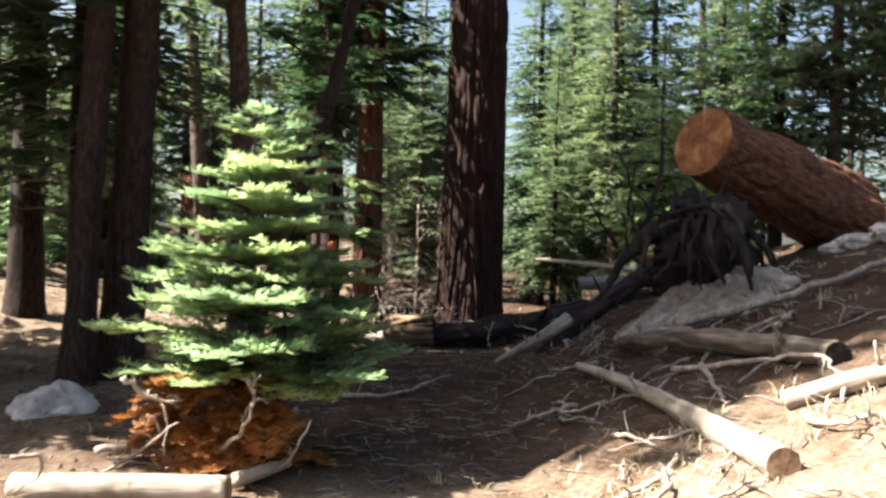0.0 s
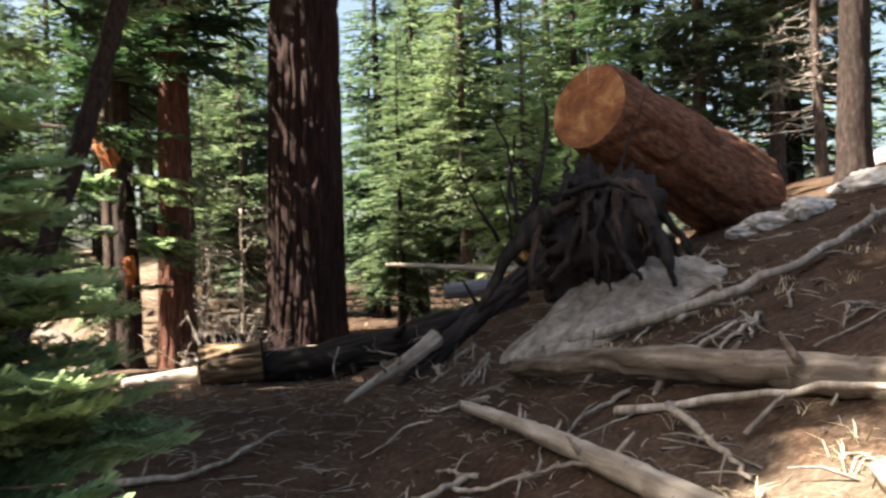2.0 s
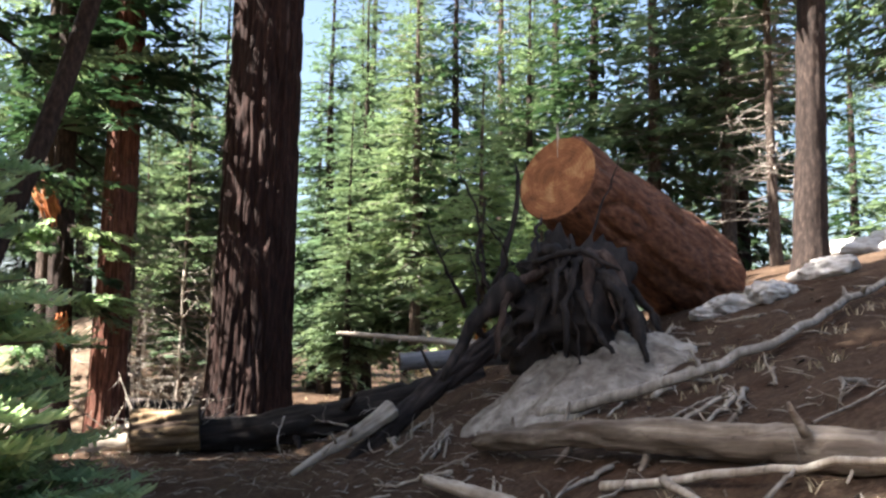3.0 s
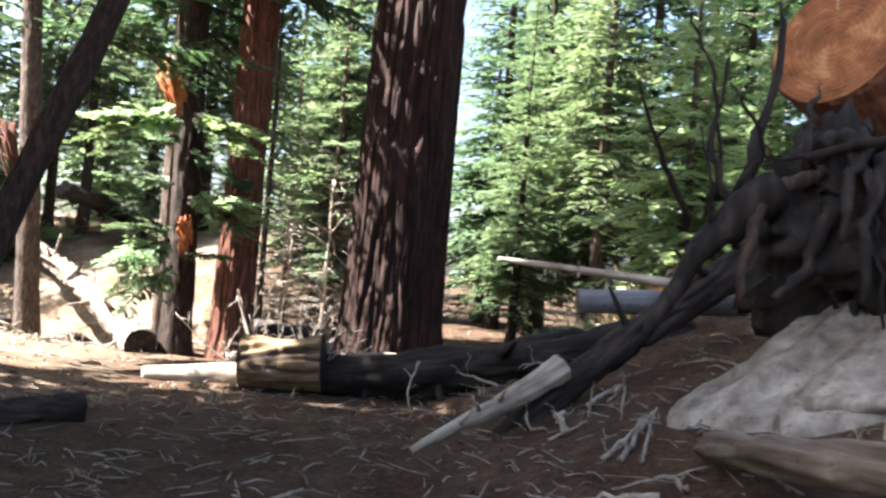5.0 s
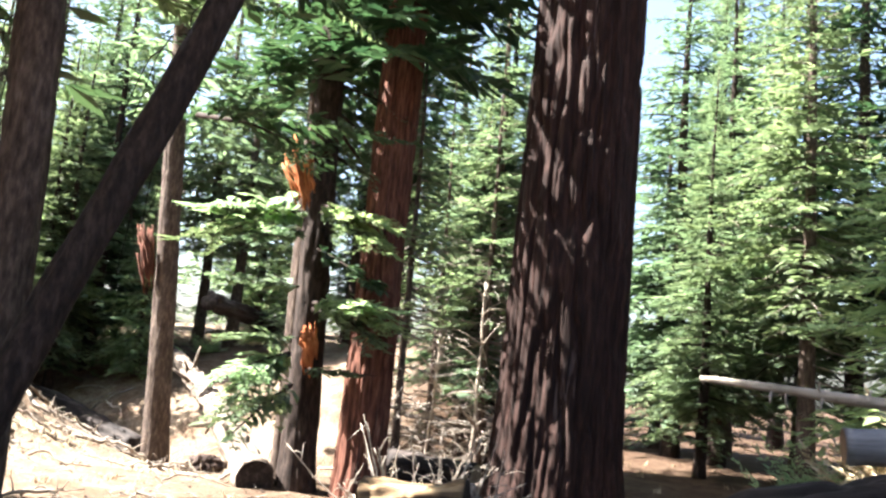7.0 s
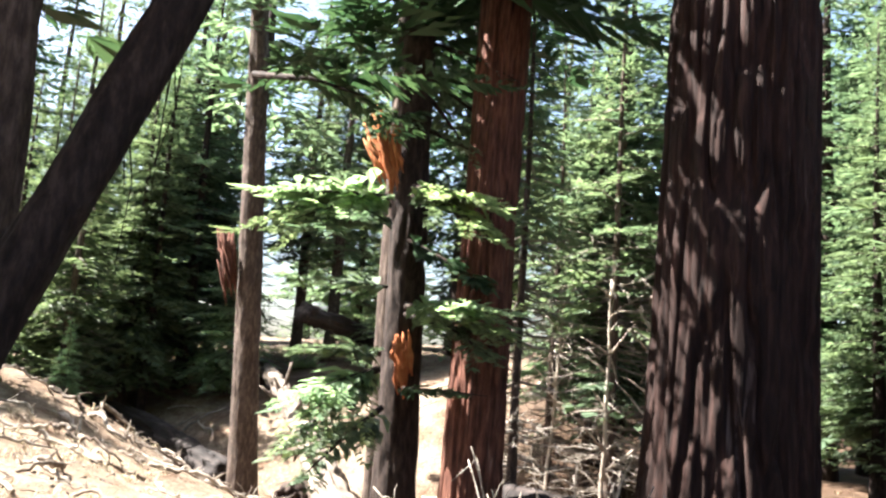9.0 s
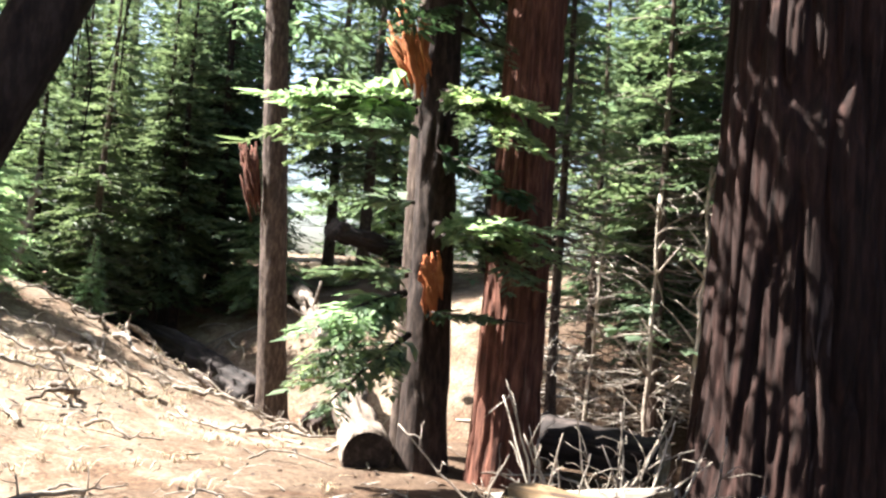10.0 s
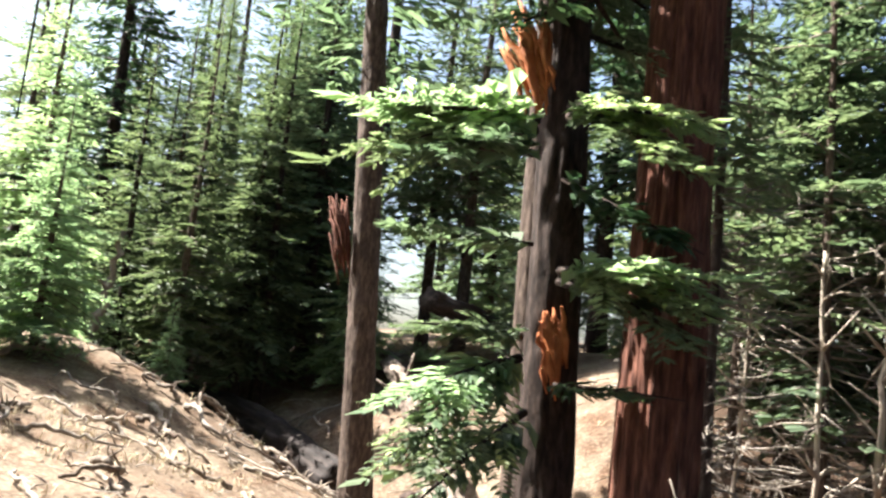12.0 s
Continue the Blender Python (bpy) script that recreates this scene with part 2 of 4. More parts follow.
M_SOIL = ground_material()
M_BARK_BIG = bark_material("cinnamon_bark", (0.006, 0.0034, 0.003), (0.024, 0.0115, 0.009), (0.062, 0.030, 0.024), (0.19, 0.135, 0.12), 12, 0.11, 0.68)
M_BARK_RED = bark_material("red_fir_bark", (0.022, 0.010, 0.008), (0.12, 0.047, 0.031), (0.27, 0.12, 0.082), (0.42, 0.27, 0.2), 14, 0.12, 0.66)
M_BARK_GREY = bark_material("grey_brown_bark", (0.03, 0.021, 0.017), (0.085, 0.06, 0.048), (0.18, 0.135, 0.11), None, 12, 0.3)
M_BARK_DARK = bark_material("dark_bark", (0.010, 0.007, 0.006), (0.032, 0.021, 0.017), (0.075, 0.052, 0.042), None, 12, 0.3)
M_NEEDLE = foliage_material("fir_needles", (0.09, 0.126, 0.076), (0.208, 0.258, 0.168), 0.5)
M_NEEDLE_BRIGHT = foliage_material("young_and_sunlit_needles", (0.235, 0.325, 0.20), (0.41, 0.485, 0.32), 0.68)
# darker copy of the fir needles, with shade put into the colour
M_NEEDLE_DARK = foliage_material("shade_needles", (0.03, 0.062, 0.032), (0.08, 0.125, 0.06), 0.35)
M_NEEDLE_DEAD = foliage_material("dead_orange_needles", (0.22, 0.075, 0.025), (0.48, 0.20, 0.075), 0.25)
M_PALE = wood_material("bleached_wood", (0.17, 0.135, 0.105), (0.36, 0.305, 0.25), (0.56, 0.50, 0.43))
M_WEATHERED = wood_material("weathered_wood", (0.07, 0.054, 0.042), (0.17, 0.135, 0.107), (0.36, 0.31, 0.26), skin=(0.085, 0.058, 0.042))
M_BANKLOG = wood_material("bank_log_wood", (0.05, 0.038, 0.03), (0.15, 0.118, 0.095), (0.36, 0.30, 0.25), skin=(0.06, 0.042, 0.032))
M_TWIG = wood_material("grey_dead_twig", (0.12, 0.097, 0.08), (0.26, 0.225, 0.19), (0.42, 0.38, 0.34))
M_CHAR = wood_material("charred_wood", (0.006, 0.005, 0.005), (0.018, 0.014, 0.013), (0.05, 0.038, 0.033))
M_ROOT = wood_material("dark_brown_root", (0.012, 0.008, 0.007), (0.045, 0.028, 0.022), (0.12, 0.085, 0.07))
M_DARKLOG = wood_material("weathered_dark_log", (0.008, 0.006, 0.006), (0.026, 0.019, 0.017), (0.075, 0.058, 0.052))
M_GREYLOG = wood_material("blue_grey_log", (0.10, 0.10, 0.105), (0.20, 0.20, 0.215), (0.32, 0.32, 0.34))
M_LOGBARK = bark_material("fallen_log_bark", (0.035, 0.018, 0.013), (0.13, 0.058, 0.036), (0.26, 0.125, 0.075), (0.34, 0.22, 0.16), 9, 0.3, 0.72)
M_CUT = ring_material("orange_sawn_wood", (0.10, 0.038, 0.016), (0.25, 0.10, 0.042), (0.44, 0.24, 0.11))
M_CUT_PALE = ring_material("weathered_sawn_end", (0.10, 0.06, 0.04), (0.22, 0.14, 0.09), (0.38, 0.27, 0.18))
M_STUMP = wood_material("rotting_stump_wood", (0.06, 0.036, 0.02), (0.19, 0.125, 0.068), (0.38, 0.285, 0.165), 0.1, 2, 12, skin=(0.05, 0.032, 0.022))
M_ASH = wood_material("pale_clay", (0.10, 0.08, 0.064), (0.24, 0.205, 0.172), (0.40, 0.36, 0.31), 1.0, 2, 7, 0.95)
M_ROCK = wood_material("pale_rock", (0.34, 0.31, 0.28), (0.52, 0.49, 0.46), (0.70, 0.67, 0.64), 1.0, 2, 6, 0.9)
M_BURNT = wood_material("burnt_orange_wood", (0.20, 0.05, 0.02), (0.42, 0.14, 0.05), (0.60, 0.28, 0.12), 0.2, 2, 8)
M_STRAW = wood_material("dry_straw", (0.30, 0.24, 0.15), (0.50, 0.42, 0.28), (0.68, 0.60, 0.44))

# ---- ground ----
def axis_lines(n, near, far, centre):
    s = np.linspace(-1, 1, n)
    k = 4.2
    return centre + np.sinh(s * k) / np.sinh(k) * far


def make_ground():
    xs, ys = axis_lines(340, 0.1, 320, -0.8), axis_lines(340, 0.1, 320, 3.0)
    X, Y = np.meshgrid(xs, ys, indexing="ij")
    Z = ground(X.ravel(), Y.ravel())
    b = Build()
    n = len(ys)
    v = np.stack([X.ravel(), Y.ravel(), Z], 1)
    i, j = np.meshgrid(np.arange(len(xs) - 1), np.arange(n - 1), indexing="ij")
    a = (i * n + j).ravel()
    b.add(v, np.stack([a, a + n, a + n + 1, a + 1], 1).tolist())
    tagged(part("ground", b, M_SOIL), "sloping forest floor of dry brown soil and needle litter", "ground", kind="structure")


make_ground()


# ---- trees ----
def needle_spray(out, base, direction, length, width, rng, step=0.16, blade=0.3, droop=0.15):
    """A flat fir frond: side twigs as narrow diamonds along a bowed axis."""
    d = np.asarray(direction, float)
    d /= np.linalg.norm(d)
    side = np.cross(d, [0, 0, 1.0])
    side /= np.linalg.norm(side) + 1e-9
    n = max(4, int(length / step))
    s = (np.arange(n) + rng.uniform(0.2, 0.8, n)) / n
    s = 0.12 + 0.88 * s
    pos = base + d * (s * length)[:, None]
    pos[:, 2] -= droop * length * s * s
    for sg in (-1, 1):
        L = width * (1.12 - s) ** 0.75 * rng.uniform(0.65, 1.15, n)
        fw = rng.uniform(0.35, 0.75, n)
        a = d[None] * fw[:, None] + side[None] * sg + np.stack([np.zeros(n), np.zeros(n), rng.normal(-0.10, 0.18, n)], 1)
        a /= np.linalg.norm(a, axis=1)[:, None]
        for h in range(3):
            st = pos + a * (L * (0.02 + 0.27 * h))[:, None]
            dd = a + d[None] * 0.25 * h + rng.normal(0, 0.16, (n, 3)) * [1, 1, 0.7]
            dd /= np.linalg.norm(dd, axis=1)[:, None]
            l2 = np.maximum(L * (0.72 - 0.12 * h), 0.05)
            nrm = np.cross(dd, [0, 0, 1.0]) + rng.normal(0, 0.22, (n, 3))
            w2 = blade * l2 * rng.uniform(0.6, 1.1, n)
            tip = st + dd * l2[:, None]
            tip[:, 2] -= 0.12 * l2
            midp = st + dd * (l2 * 0.45)[:, None]
            midp[:, 2] += 0.05 * l2
            out.append(np.stack([st, midp + nrm * (w2 * 0.5)[:, None], tip, midp - nrm * (w2 * 0.5)[:, None]], 1))
    tipd = d[None] + rng.normal(0, 0.15, (2, 3))
    st = np.repeat(pos[-1][None], 2, 0)
    w2 = np.cross(tipd, [0, 0, 1.0]) * width * 0.12
    out.append(np.stack([st, st + tipd * width * 0.2 + w2, st + tipd * width * 0.45, st + tipd * width * 0.2 - w2], 1))


def conifer(seed, height, reach, bare, needle, bark, trunk_r, label, whorl=0.32, arms=5, dead=0, blade=0.3, step=0.2, droop=0.18, name="fir_tree"):
    """A tapered trunk with whorls of drooping fronds; dead: bare grey branches below the crown."""
    rng = np.random.default_rng(seed)
    root = new(name)
    tagged(root, label, "tree", "forest conifers")
    b = Build()
    z = np.linspace(-0.4, height, 14)
    lean = rng.normal(0, 0.012, 2)
    pts = np.stack([z * lean[0] + 0.03 * np.sin(z * 0.8 + seed), z * lean[1], z], 1)
    tube(b, pts, np.maximum(trunk_r * (1 - (z + 0.4) / (height + 0.5)) + 0.012, 0.012) * (1 + 0.35 * np.exp(-np.clip(z, 0, 9) * 3)), 12, trunk_r * 0.08, 7 / max(trunk_r, 0.1) * 0.2 + 6, 0.25, seed)
    part("trunk", b, bark, root)
    quads, tw = [], Build()
    zz = bare * height
    while zz < height - 0.1:
        rel = (zz - bare * height) / (height * (1 - bare))
        L0 = reach * (1 - rel) ** 0.85 * (0.55 + 0.45 * min(1, rel * 5 + 0.35)) + 0.1
        for k in range(arms):
            az = rng.uniform(0, 2 * np.pi)
            L = L0 * rng.uniform(0.55, 1.15)
            up = 0.28 * rel - 0.12 + rng.normal(0, 0.1)
            base = np.array([np.interp(zz, z, pts[:, 0]), np.interp(zz, z, pts[:, 1]), zz + rng.uniform(-0.5, 0.5) * whorl])
            needle_spray(quads, base, (np.cos(az), np.sin(az), up), L, L * 0.34 + 0.07, rng, step, blade, droop)
            if L > 0.7 and k % 2 == 0 and step < 0.3:
                d = np.array([np.cos(az), np.sin(az), up])
                e = base + d * L * 0.8
                e[2] -= droop * L * 0.6
                tube(tw, np.stack([base, (base + e) / 2 + [0, 0, 0.04 * L], e]), [0.018, 0.012, 0.005], 4)
        zz += whorl * rng.uniform(0.75, 1.25)
    for k in range(dead):
        zz = rng.uniform(0.08, max(bare, 0.3) + 0.15) * height
        az = rng.uniform(0, 2 * np.pi)
        L = reach * rng.uniform(0.3, 0.8)
        p0 = np.array([0, 0, zz])
        p1 = p0 + np.array([np.cos(az) * L, np.sin(az) * L, rng.uniform(-0.25, 0.1) * L])
        tube(tw, bend(p0, p1, 5, -0.05 * L, 0.02, rng), [0.016, 0.012, 0.009, 0.006, 0.003], 4)
        for q in range(4):
            s = p0 + (p1 - p0) * rng.uniform(0.3, 0.95)
            tube(tw, np.stack([s, s + rng.normal(0, 0.12, 3) + [0, 0, -0.08]]), [0.005, 0.002], 3)
    b = Build()
    b.quads(np.concatenate(quads))
    part("crown", b, needle, root, smooth_shade=False)
    if tw.n:
        tagged(part("dead_branching" if dead else "branching", tw, M_TWIG if dead else bark, root), kind="stuff")
    return root


def plant(tree, x, y, scale=1.0, turn=0.0, sink=0.05, lean=(0, 0)):
    m = pose(x, y, gz(x, y) - sink, lean[0], lean[1], turn) @ Matrix.Scale(scale, 4)
    tree.matrix_basis = m
    return tree


def plant_copy(tree, x, y, scale=1.0, turn=0.0):
    t = copy_thing(tree, Matrix())
    t.matrix_basis = pose(x, y, gz(x, y) - 0.05, 0, 0, turn) @ Matrix.Scale(scale, 4)
    return t


def big_trunk(name, x, y, r, height, bark, seed, label, lean=(0, 0), seg=120, rings=150, depth=0.05, freq=7.0, flare=0.35, view=7.0, stretch=0.2):
    """A tall bare trunk with furrowed bark, root flare and a crown high above."""
    rng = np.random.default_rng(seed)
    root = new(name)
    root.matrix_basis = pose(x, y, gz(x, y) - 0.1)
    tagged(root, label, "tree", "old trunks")
    b = Build()
    z = np.concatenate([np.linspace(-0.3, view, rings), np.linspace(view, height, 12)[1:]])
    pts = np.stack([np.tan(radians(lean[0])) * z, np.tan(radians(lean[1])) * z, z], 1)
    rad = r * (1 - 0.55 * np.clip(z, 0, None) / height) * (1 + flare * np.exp(-np.clip(z, 0, 50) * 2.2))
    tube(b, pts, rad, seg, depth, freq, stretch, seed)
    part("trunk", b, bark, root)
    return root


# ---- old trunks ----
def bough(root, base, tip, width, needle, seed, blade=0.34, step=0.07, droop=0.12, wood=None):
    """One living branch with a flat spray of needles, as parts of its tree, in the tree's own frame."""
    rng = np.random.default_rng(seed)
    inv = root.matrix_basis.inverted()
    base, tip = np.array(inv @ Vector(base)), np.array(inv @ Vector(tip))
    d = tip - base
    L = float(np.linalg.norm(d))
    q = []
    needle_spray(q, base, d, L, width, rng, step, blade, droop)
    for k in range(5):
        s = rng.uniform(0.25, 0.85)
        p = base + d * s
        p[2] -= droop * L * s * s
        side = np.cross(d / L, [0, 0, 1.0]) * rng.choice([-1, 1])
        needle_spray(q, p, d / L * 0.7 + side * 0.8 + np.array([0, 0, rng.normal(-0.1, 0.12)]), L * (1.0 - s) * 0.6 + 0.15, width * 0.55, rng, step, blade, droop)
    b = Build()
    b.quads(np.concatenate(q))
    twig = Build()
    mid = base + d * 0.5
    end = base + d * 0.95
    mid[2] -= droop * L * 0.25
    end[2] -= droop * L * 0.9
    tube(twig, np.stack([base, mid, end]), [min(0.022 * L + 0.006, 0.03), min(0.014 * L + 0.004, 0.018), 0.003], 5)
    br = part("branch", twig, wood or M_BARK_DARK, root)
    ob = part("needles", b, needle, br, smooth_shade=False)
    return ob


def high_crown(root, seed, z0, z1, reach, needle, n=90, lean=(0, 0), blade=0.42, step=0.26):
    """The living crown high on an old trunk."""
    rng = np.random.default_rng(seed)
    q = []
    for k in range(n):
        s = (k + rng.uniform(0, 1)) / n
        z = z0 + (z1 - z0) * s
        az = rng.uniform(0, 2 * np.pi)
        L = reach * (1 - 0.75 * s) * rng.uniform(0.6, 1.1)
        base = np.array([np.tan(radians(lean[0])) * z, np.tan(radians(lean[1])) * z, z])
        needle_spray(q, base, (np.cos(az), np.sin(az), rng.normal(-0.05, 0.15)), L, L * 0.42 + 0.1, rng, step, blade, 0.2)
    b = Build()
    b.quads(np.concatenate(q))
    part("crown", b, needle, root, smooth_shade=False)


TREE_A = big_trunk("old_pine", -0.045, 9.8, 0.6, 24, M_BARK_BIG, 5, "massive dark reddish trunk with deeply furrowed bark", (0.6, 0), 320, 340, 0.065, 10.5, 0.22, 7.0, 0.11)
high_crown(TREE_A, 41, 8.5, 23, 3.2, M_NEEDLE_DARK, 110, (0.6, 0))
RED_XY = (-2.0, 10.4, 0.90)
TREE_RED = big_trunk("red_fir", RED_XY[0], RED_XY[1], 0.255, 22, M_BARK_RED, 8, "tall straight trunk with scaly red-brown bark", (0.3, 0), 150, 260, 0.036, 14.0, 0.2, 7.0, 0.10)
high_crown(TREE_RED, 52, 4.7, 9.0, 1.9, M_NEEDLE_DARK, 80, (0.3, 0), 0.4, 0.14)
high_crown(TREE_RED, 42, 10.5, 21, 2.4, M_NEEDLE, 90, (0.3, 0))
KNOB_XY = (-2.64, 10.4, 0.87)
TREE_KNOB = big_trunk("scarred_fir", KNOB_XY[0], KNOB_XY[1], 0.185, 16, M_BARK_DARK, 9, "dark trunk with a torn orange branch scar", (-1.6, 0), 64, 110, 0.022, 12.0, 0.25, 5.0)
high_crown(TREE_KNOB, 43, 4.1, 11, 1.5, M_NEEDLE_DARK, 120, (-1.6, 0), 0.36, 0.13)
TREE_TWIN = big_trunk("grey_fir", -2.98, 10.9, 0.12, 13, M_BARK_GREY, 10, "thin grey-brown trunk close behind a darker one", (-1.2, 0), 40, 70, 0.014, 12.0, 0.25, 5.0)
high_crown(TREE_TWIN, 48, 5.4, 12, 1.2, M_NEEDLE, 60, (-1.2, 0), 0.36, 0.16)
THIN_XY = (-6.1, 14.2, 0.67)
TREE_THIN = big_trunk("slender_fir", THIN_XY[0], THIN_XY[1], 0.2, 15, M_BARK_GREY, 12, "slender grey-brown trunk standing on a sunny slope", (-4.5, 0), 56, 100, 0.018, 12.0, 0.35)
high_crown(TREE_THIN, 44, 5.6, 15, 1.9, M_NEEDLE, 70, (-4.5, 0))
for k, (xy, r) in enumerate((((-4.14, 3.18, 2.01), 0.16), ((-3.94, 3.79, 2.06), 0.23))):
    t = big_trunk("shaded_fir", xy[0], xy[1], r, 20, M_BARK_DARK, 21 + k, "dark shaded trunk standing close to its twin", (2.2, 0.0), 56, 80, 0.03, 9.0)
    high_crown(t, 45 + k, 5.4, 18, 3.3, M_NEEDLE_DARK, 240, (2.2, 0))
# firs added left of the view only to block sun from trail and slope
SHADE = big_trunk("shaded_fir", -5.9, 3.4, 0.28, 20, M_BARK_DARK, 27, "tall dark fir added to shade the trail", (0, 0), 40, 30, 0.03, 9.0)
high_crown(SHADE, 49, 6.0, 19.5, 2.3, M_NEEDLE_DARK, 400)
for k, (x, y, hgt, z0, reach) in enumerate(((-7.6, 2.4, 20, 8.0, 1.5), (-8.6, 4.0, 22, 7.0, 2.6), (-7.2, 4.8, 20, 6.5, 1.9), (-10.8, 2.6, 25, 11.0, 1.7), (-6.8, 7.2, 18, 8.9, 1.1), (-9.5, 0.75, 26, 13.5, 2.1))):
    SHADE = big_trunk("shaded_fir", x, y, 0.26, hgt, M_BARK_DARK, 29 + k, "tall dark fir added to shade the trail", (0, 0), 32, 24, 0.03, 9.0)
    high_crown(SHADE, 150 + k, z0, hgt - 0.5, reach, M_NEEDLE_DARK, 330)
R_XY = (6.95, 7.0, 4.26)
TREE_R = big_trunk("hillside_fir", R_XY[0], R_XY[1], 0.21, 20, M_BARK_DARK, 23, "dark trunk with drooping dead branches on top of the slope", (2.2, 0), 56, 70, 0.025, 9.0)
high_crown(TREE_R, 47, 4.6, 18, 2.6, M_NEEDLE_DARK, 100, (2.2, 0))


def leaning_trunk(a, b, r0, r1, seed, label, bark):
    """A trunk through two points, carried down into the ground and up into its crown."""
    a, b = np.array(a), np.array(b)
    d = (b - a) / np.linalg.norm(b - a)
    p = a.copy()
    while p[2] > gz(p[0], p[1]) - 0.15:
        p -= d * 0.05
    root = new("leaning_fir")
    root.matrix_basis = pose(*p)
    tagged(root, label, "tree", "old trunks")
    n = 90
    s = np.linspace(0, 11, n)
    pts = d[None] * s[:, None] + np.stack([0.05 * np.sin(s * 0.9 + seed), np.zeros(n), np.zeros(n)], 1)
    rad = (r0 + (r1 - r0) * s / 11) * (1 + 0.4 * np.exp(-s * 2))
    bd = Build()
    tube(bd, pts, rad, 56, r0 * 0.14, 10, 0.22, seed)
    part("trunk", bd, bark, root)
    rng = np.random.default_rng(seed)
    q = []
    for k in range(70):
        s = rng.uniform(6.2, 11)
        az = rng.uniform(0, 2 * np.pi)
        needle_spray(q, d * s, (np.cos(az), np.sin(az), rng.normal(-0.1, 0.2)), rng.uniform(0.8, 2.0), 0.6, rng, 0.2, 0.4, 0.25)
    bd = Build()
    bd.quads(np.concatenate(q))
    part("crown", bd, M_NEEDLE_DARK, root, smooth_shade=False)
    # thin drooping bare twigs
    for k in range(9):
        s = rng.uniform(2.4, 3.8)
        p0 = d * s
        p1 = p0 + np.array([rng.uniform(-0.5, 0.1), rng.uniform(-0.3, 0.3), -rng.uniform(0.3, 0.9)])
        tw = Build()
        tube(tw, bend(p0, p1, 6, 0.25, 0.02, rng), np.linspace(0.008, 0.002, 6), 5)
        part("dead_twig", tw, M_BARK_DARK, root)
    return root


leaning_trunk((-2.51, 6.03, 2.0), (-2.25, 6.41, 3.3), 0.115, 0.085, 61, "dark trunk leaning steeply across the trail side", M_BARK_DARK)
leaning_trunk((-3.33, 6.39, 1.5), (-3.39, 6.39, 3.15), 0.165, 0.13, 62, "dark grey trunk leaning slightly beside another", M_BARK_GREY)

# the torn scar and the lit boughs of the scarred fir
def scar(root, centre, size, seed, drop, wood=M_BURNT, label="torn orange wood"):
    """A flap of torn orange wood on a trunk."""
    rng = np.random.default_rng(seed)
    c = np.array(root.matrix_basis.inverted() @ Vector(centre))
    b = Build()
    for k in range(34):
        o = rng.normal(0, 1, 3) * size * [0.2, 0.1, 0.24]
        p0 = c + o + [-size * 0.1, 0, size * 0.3]
        p1 = c + o * [0.5, 1, 0.5] + [size * 0.3 + rng.normal(0, 0.02), 0, -drop * rng.uniform(0.5, 1)]
        tube(b, bend(p0, p1, 5, 0.02, 0.014, rng), [0.006, 0.018, 0.022, 0.016, 0.005], 5)
    part("torn_scar", b, wood, root, label)


scar(TREE_KNOB, (-2.90, 10.1, 3.32), 0.36, 3, 0.42)
scar(TREE_KNOB, (-2.62, 10.18, 1.55), 0.16, 4, 0.4)
scar(TREE_THIN, (-6.62, 13.95, 2.9), 0.45, 6, 0.7, M_BARK_RED, "brown dead bark flap")
# sunlight on a bough is painted by brighter needles, shade by darker ones
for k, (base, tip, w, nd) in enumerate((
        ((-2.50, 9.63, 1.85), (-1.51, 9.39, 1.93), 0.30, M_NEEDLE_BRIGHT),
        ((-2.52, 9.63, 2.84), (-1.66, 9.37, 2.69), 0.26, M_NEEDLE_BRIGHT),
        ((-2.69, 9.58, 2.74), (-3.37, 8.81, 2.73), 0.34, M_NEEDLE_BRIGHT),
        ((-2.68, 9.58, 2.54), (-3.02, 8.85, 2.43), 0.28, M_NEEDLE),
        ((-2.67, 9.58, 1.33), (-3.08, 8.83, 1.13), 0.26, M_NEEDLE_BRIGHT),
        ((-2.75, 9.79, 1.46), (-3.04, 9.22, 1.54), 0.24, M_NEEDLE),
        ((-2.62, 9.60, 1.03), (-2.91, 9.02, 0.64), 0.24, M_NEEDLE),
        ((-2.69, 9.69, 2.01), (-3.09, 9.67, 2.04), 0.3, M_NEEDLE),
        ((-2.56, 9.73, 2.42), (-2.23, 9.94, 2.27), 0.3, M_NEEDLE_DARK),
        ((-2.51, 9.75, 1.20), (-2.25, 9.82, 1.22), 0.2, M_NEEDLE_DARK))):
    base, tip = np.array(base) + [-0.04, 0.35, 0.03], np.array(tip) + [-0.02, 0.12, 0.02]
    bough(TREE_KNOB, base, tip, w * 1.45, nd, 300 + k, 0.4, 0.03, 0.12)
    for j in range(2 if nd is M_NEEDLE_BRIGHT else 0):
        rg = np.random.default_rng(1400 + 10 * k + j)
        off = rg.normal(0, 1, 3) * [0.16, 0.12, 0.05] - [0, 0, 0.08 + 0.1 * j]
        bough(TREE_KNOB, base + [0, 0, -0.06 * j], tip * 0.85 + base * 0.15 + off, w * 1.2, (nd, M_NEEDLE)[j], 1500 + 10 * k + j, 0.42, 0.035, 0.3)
for k in range(6):
    rg = np.random.default_rng(900 + k)
    z = 3.5 + k * 0.16
    az = rg.uniform(0, 6.28)
    bough(TREE_KNOB, (KNOB_XY[0], KNOB_XY[1], z), (KNOB_XY[0] + 0.8 * math.cos(az), KNOB_XY[1] + 0.8 * math.sin(az), z - 0.25), 0.3, M_NEEDLE_DARK if k % 3 else M_NEEDLE, 340 + k, 0.4, 0.06, 0.25)

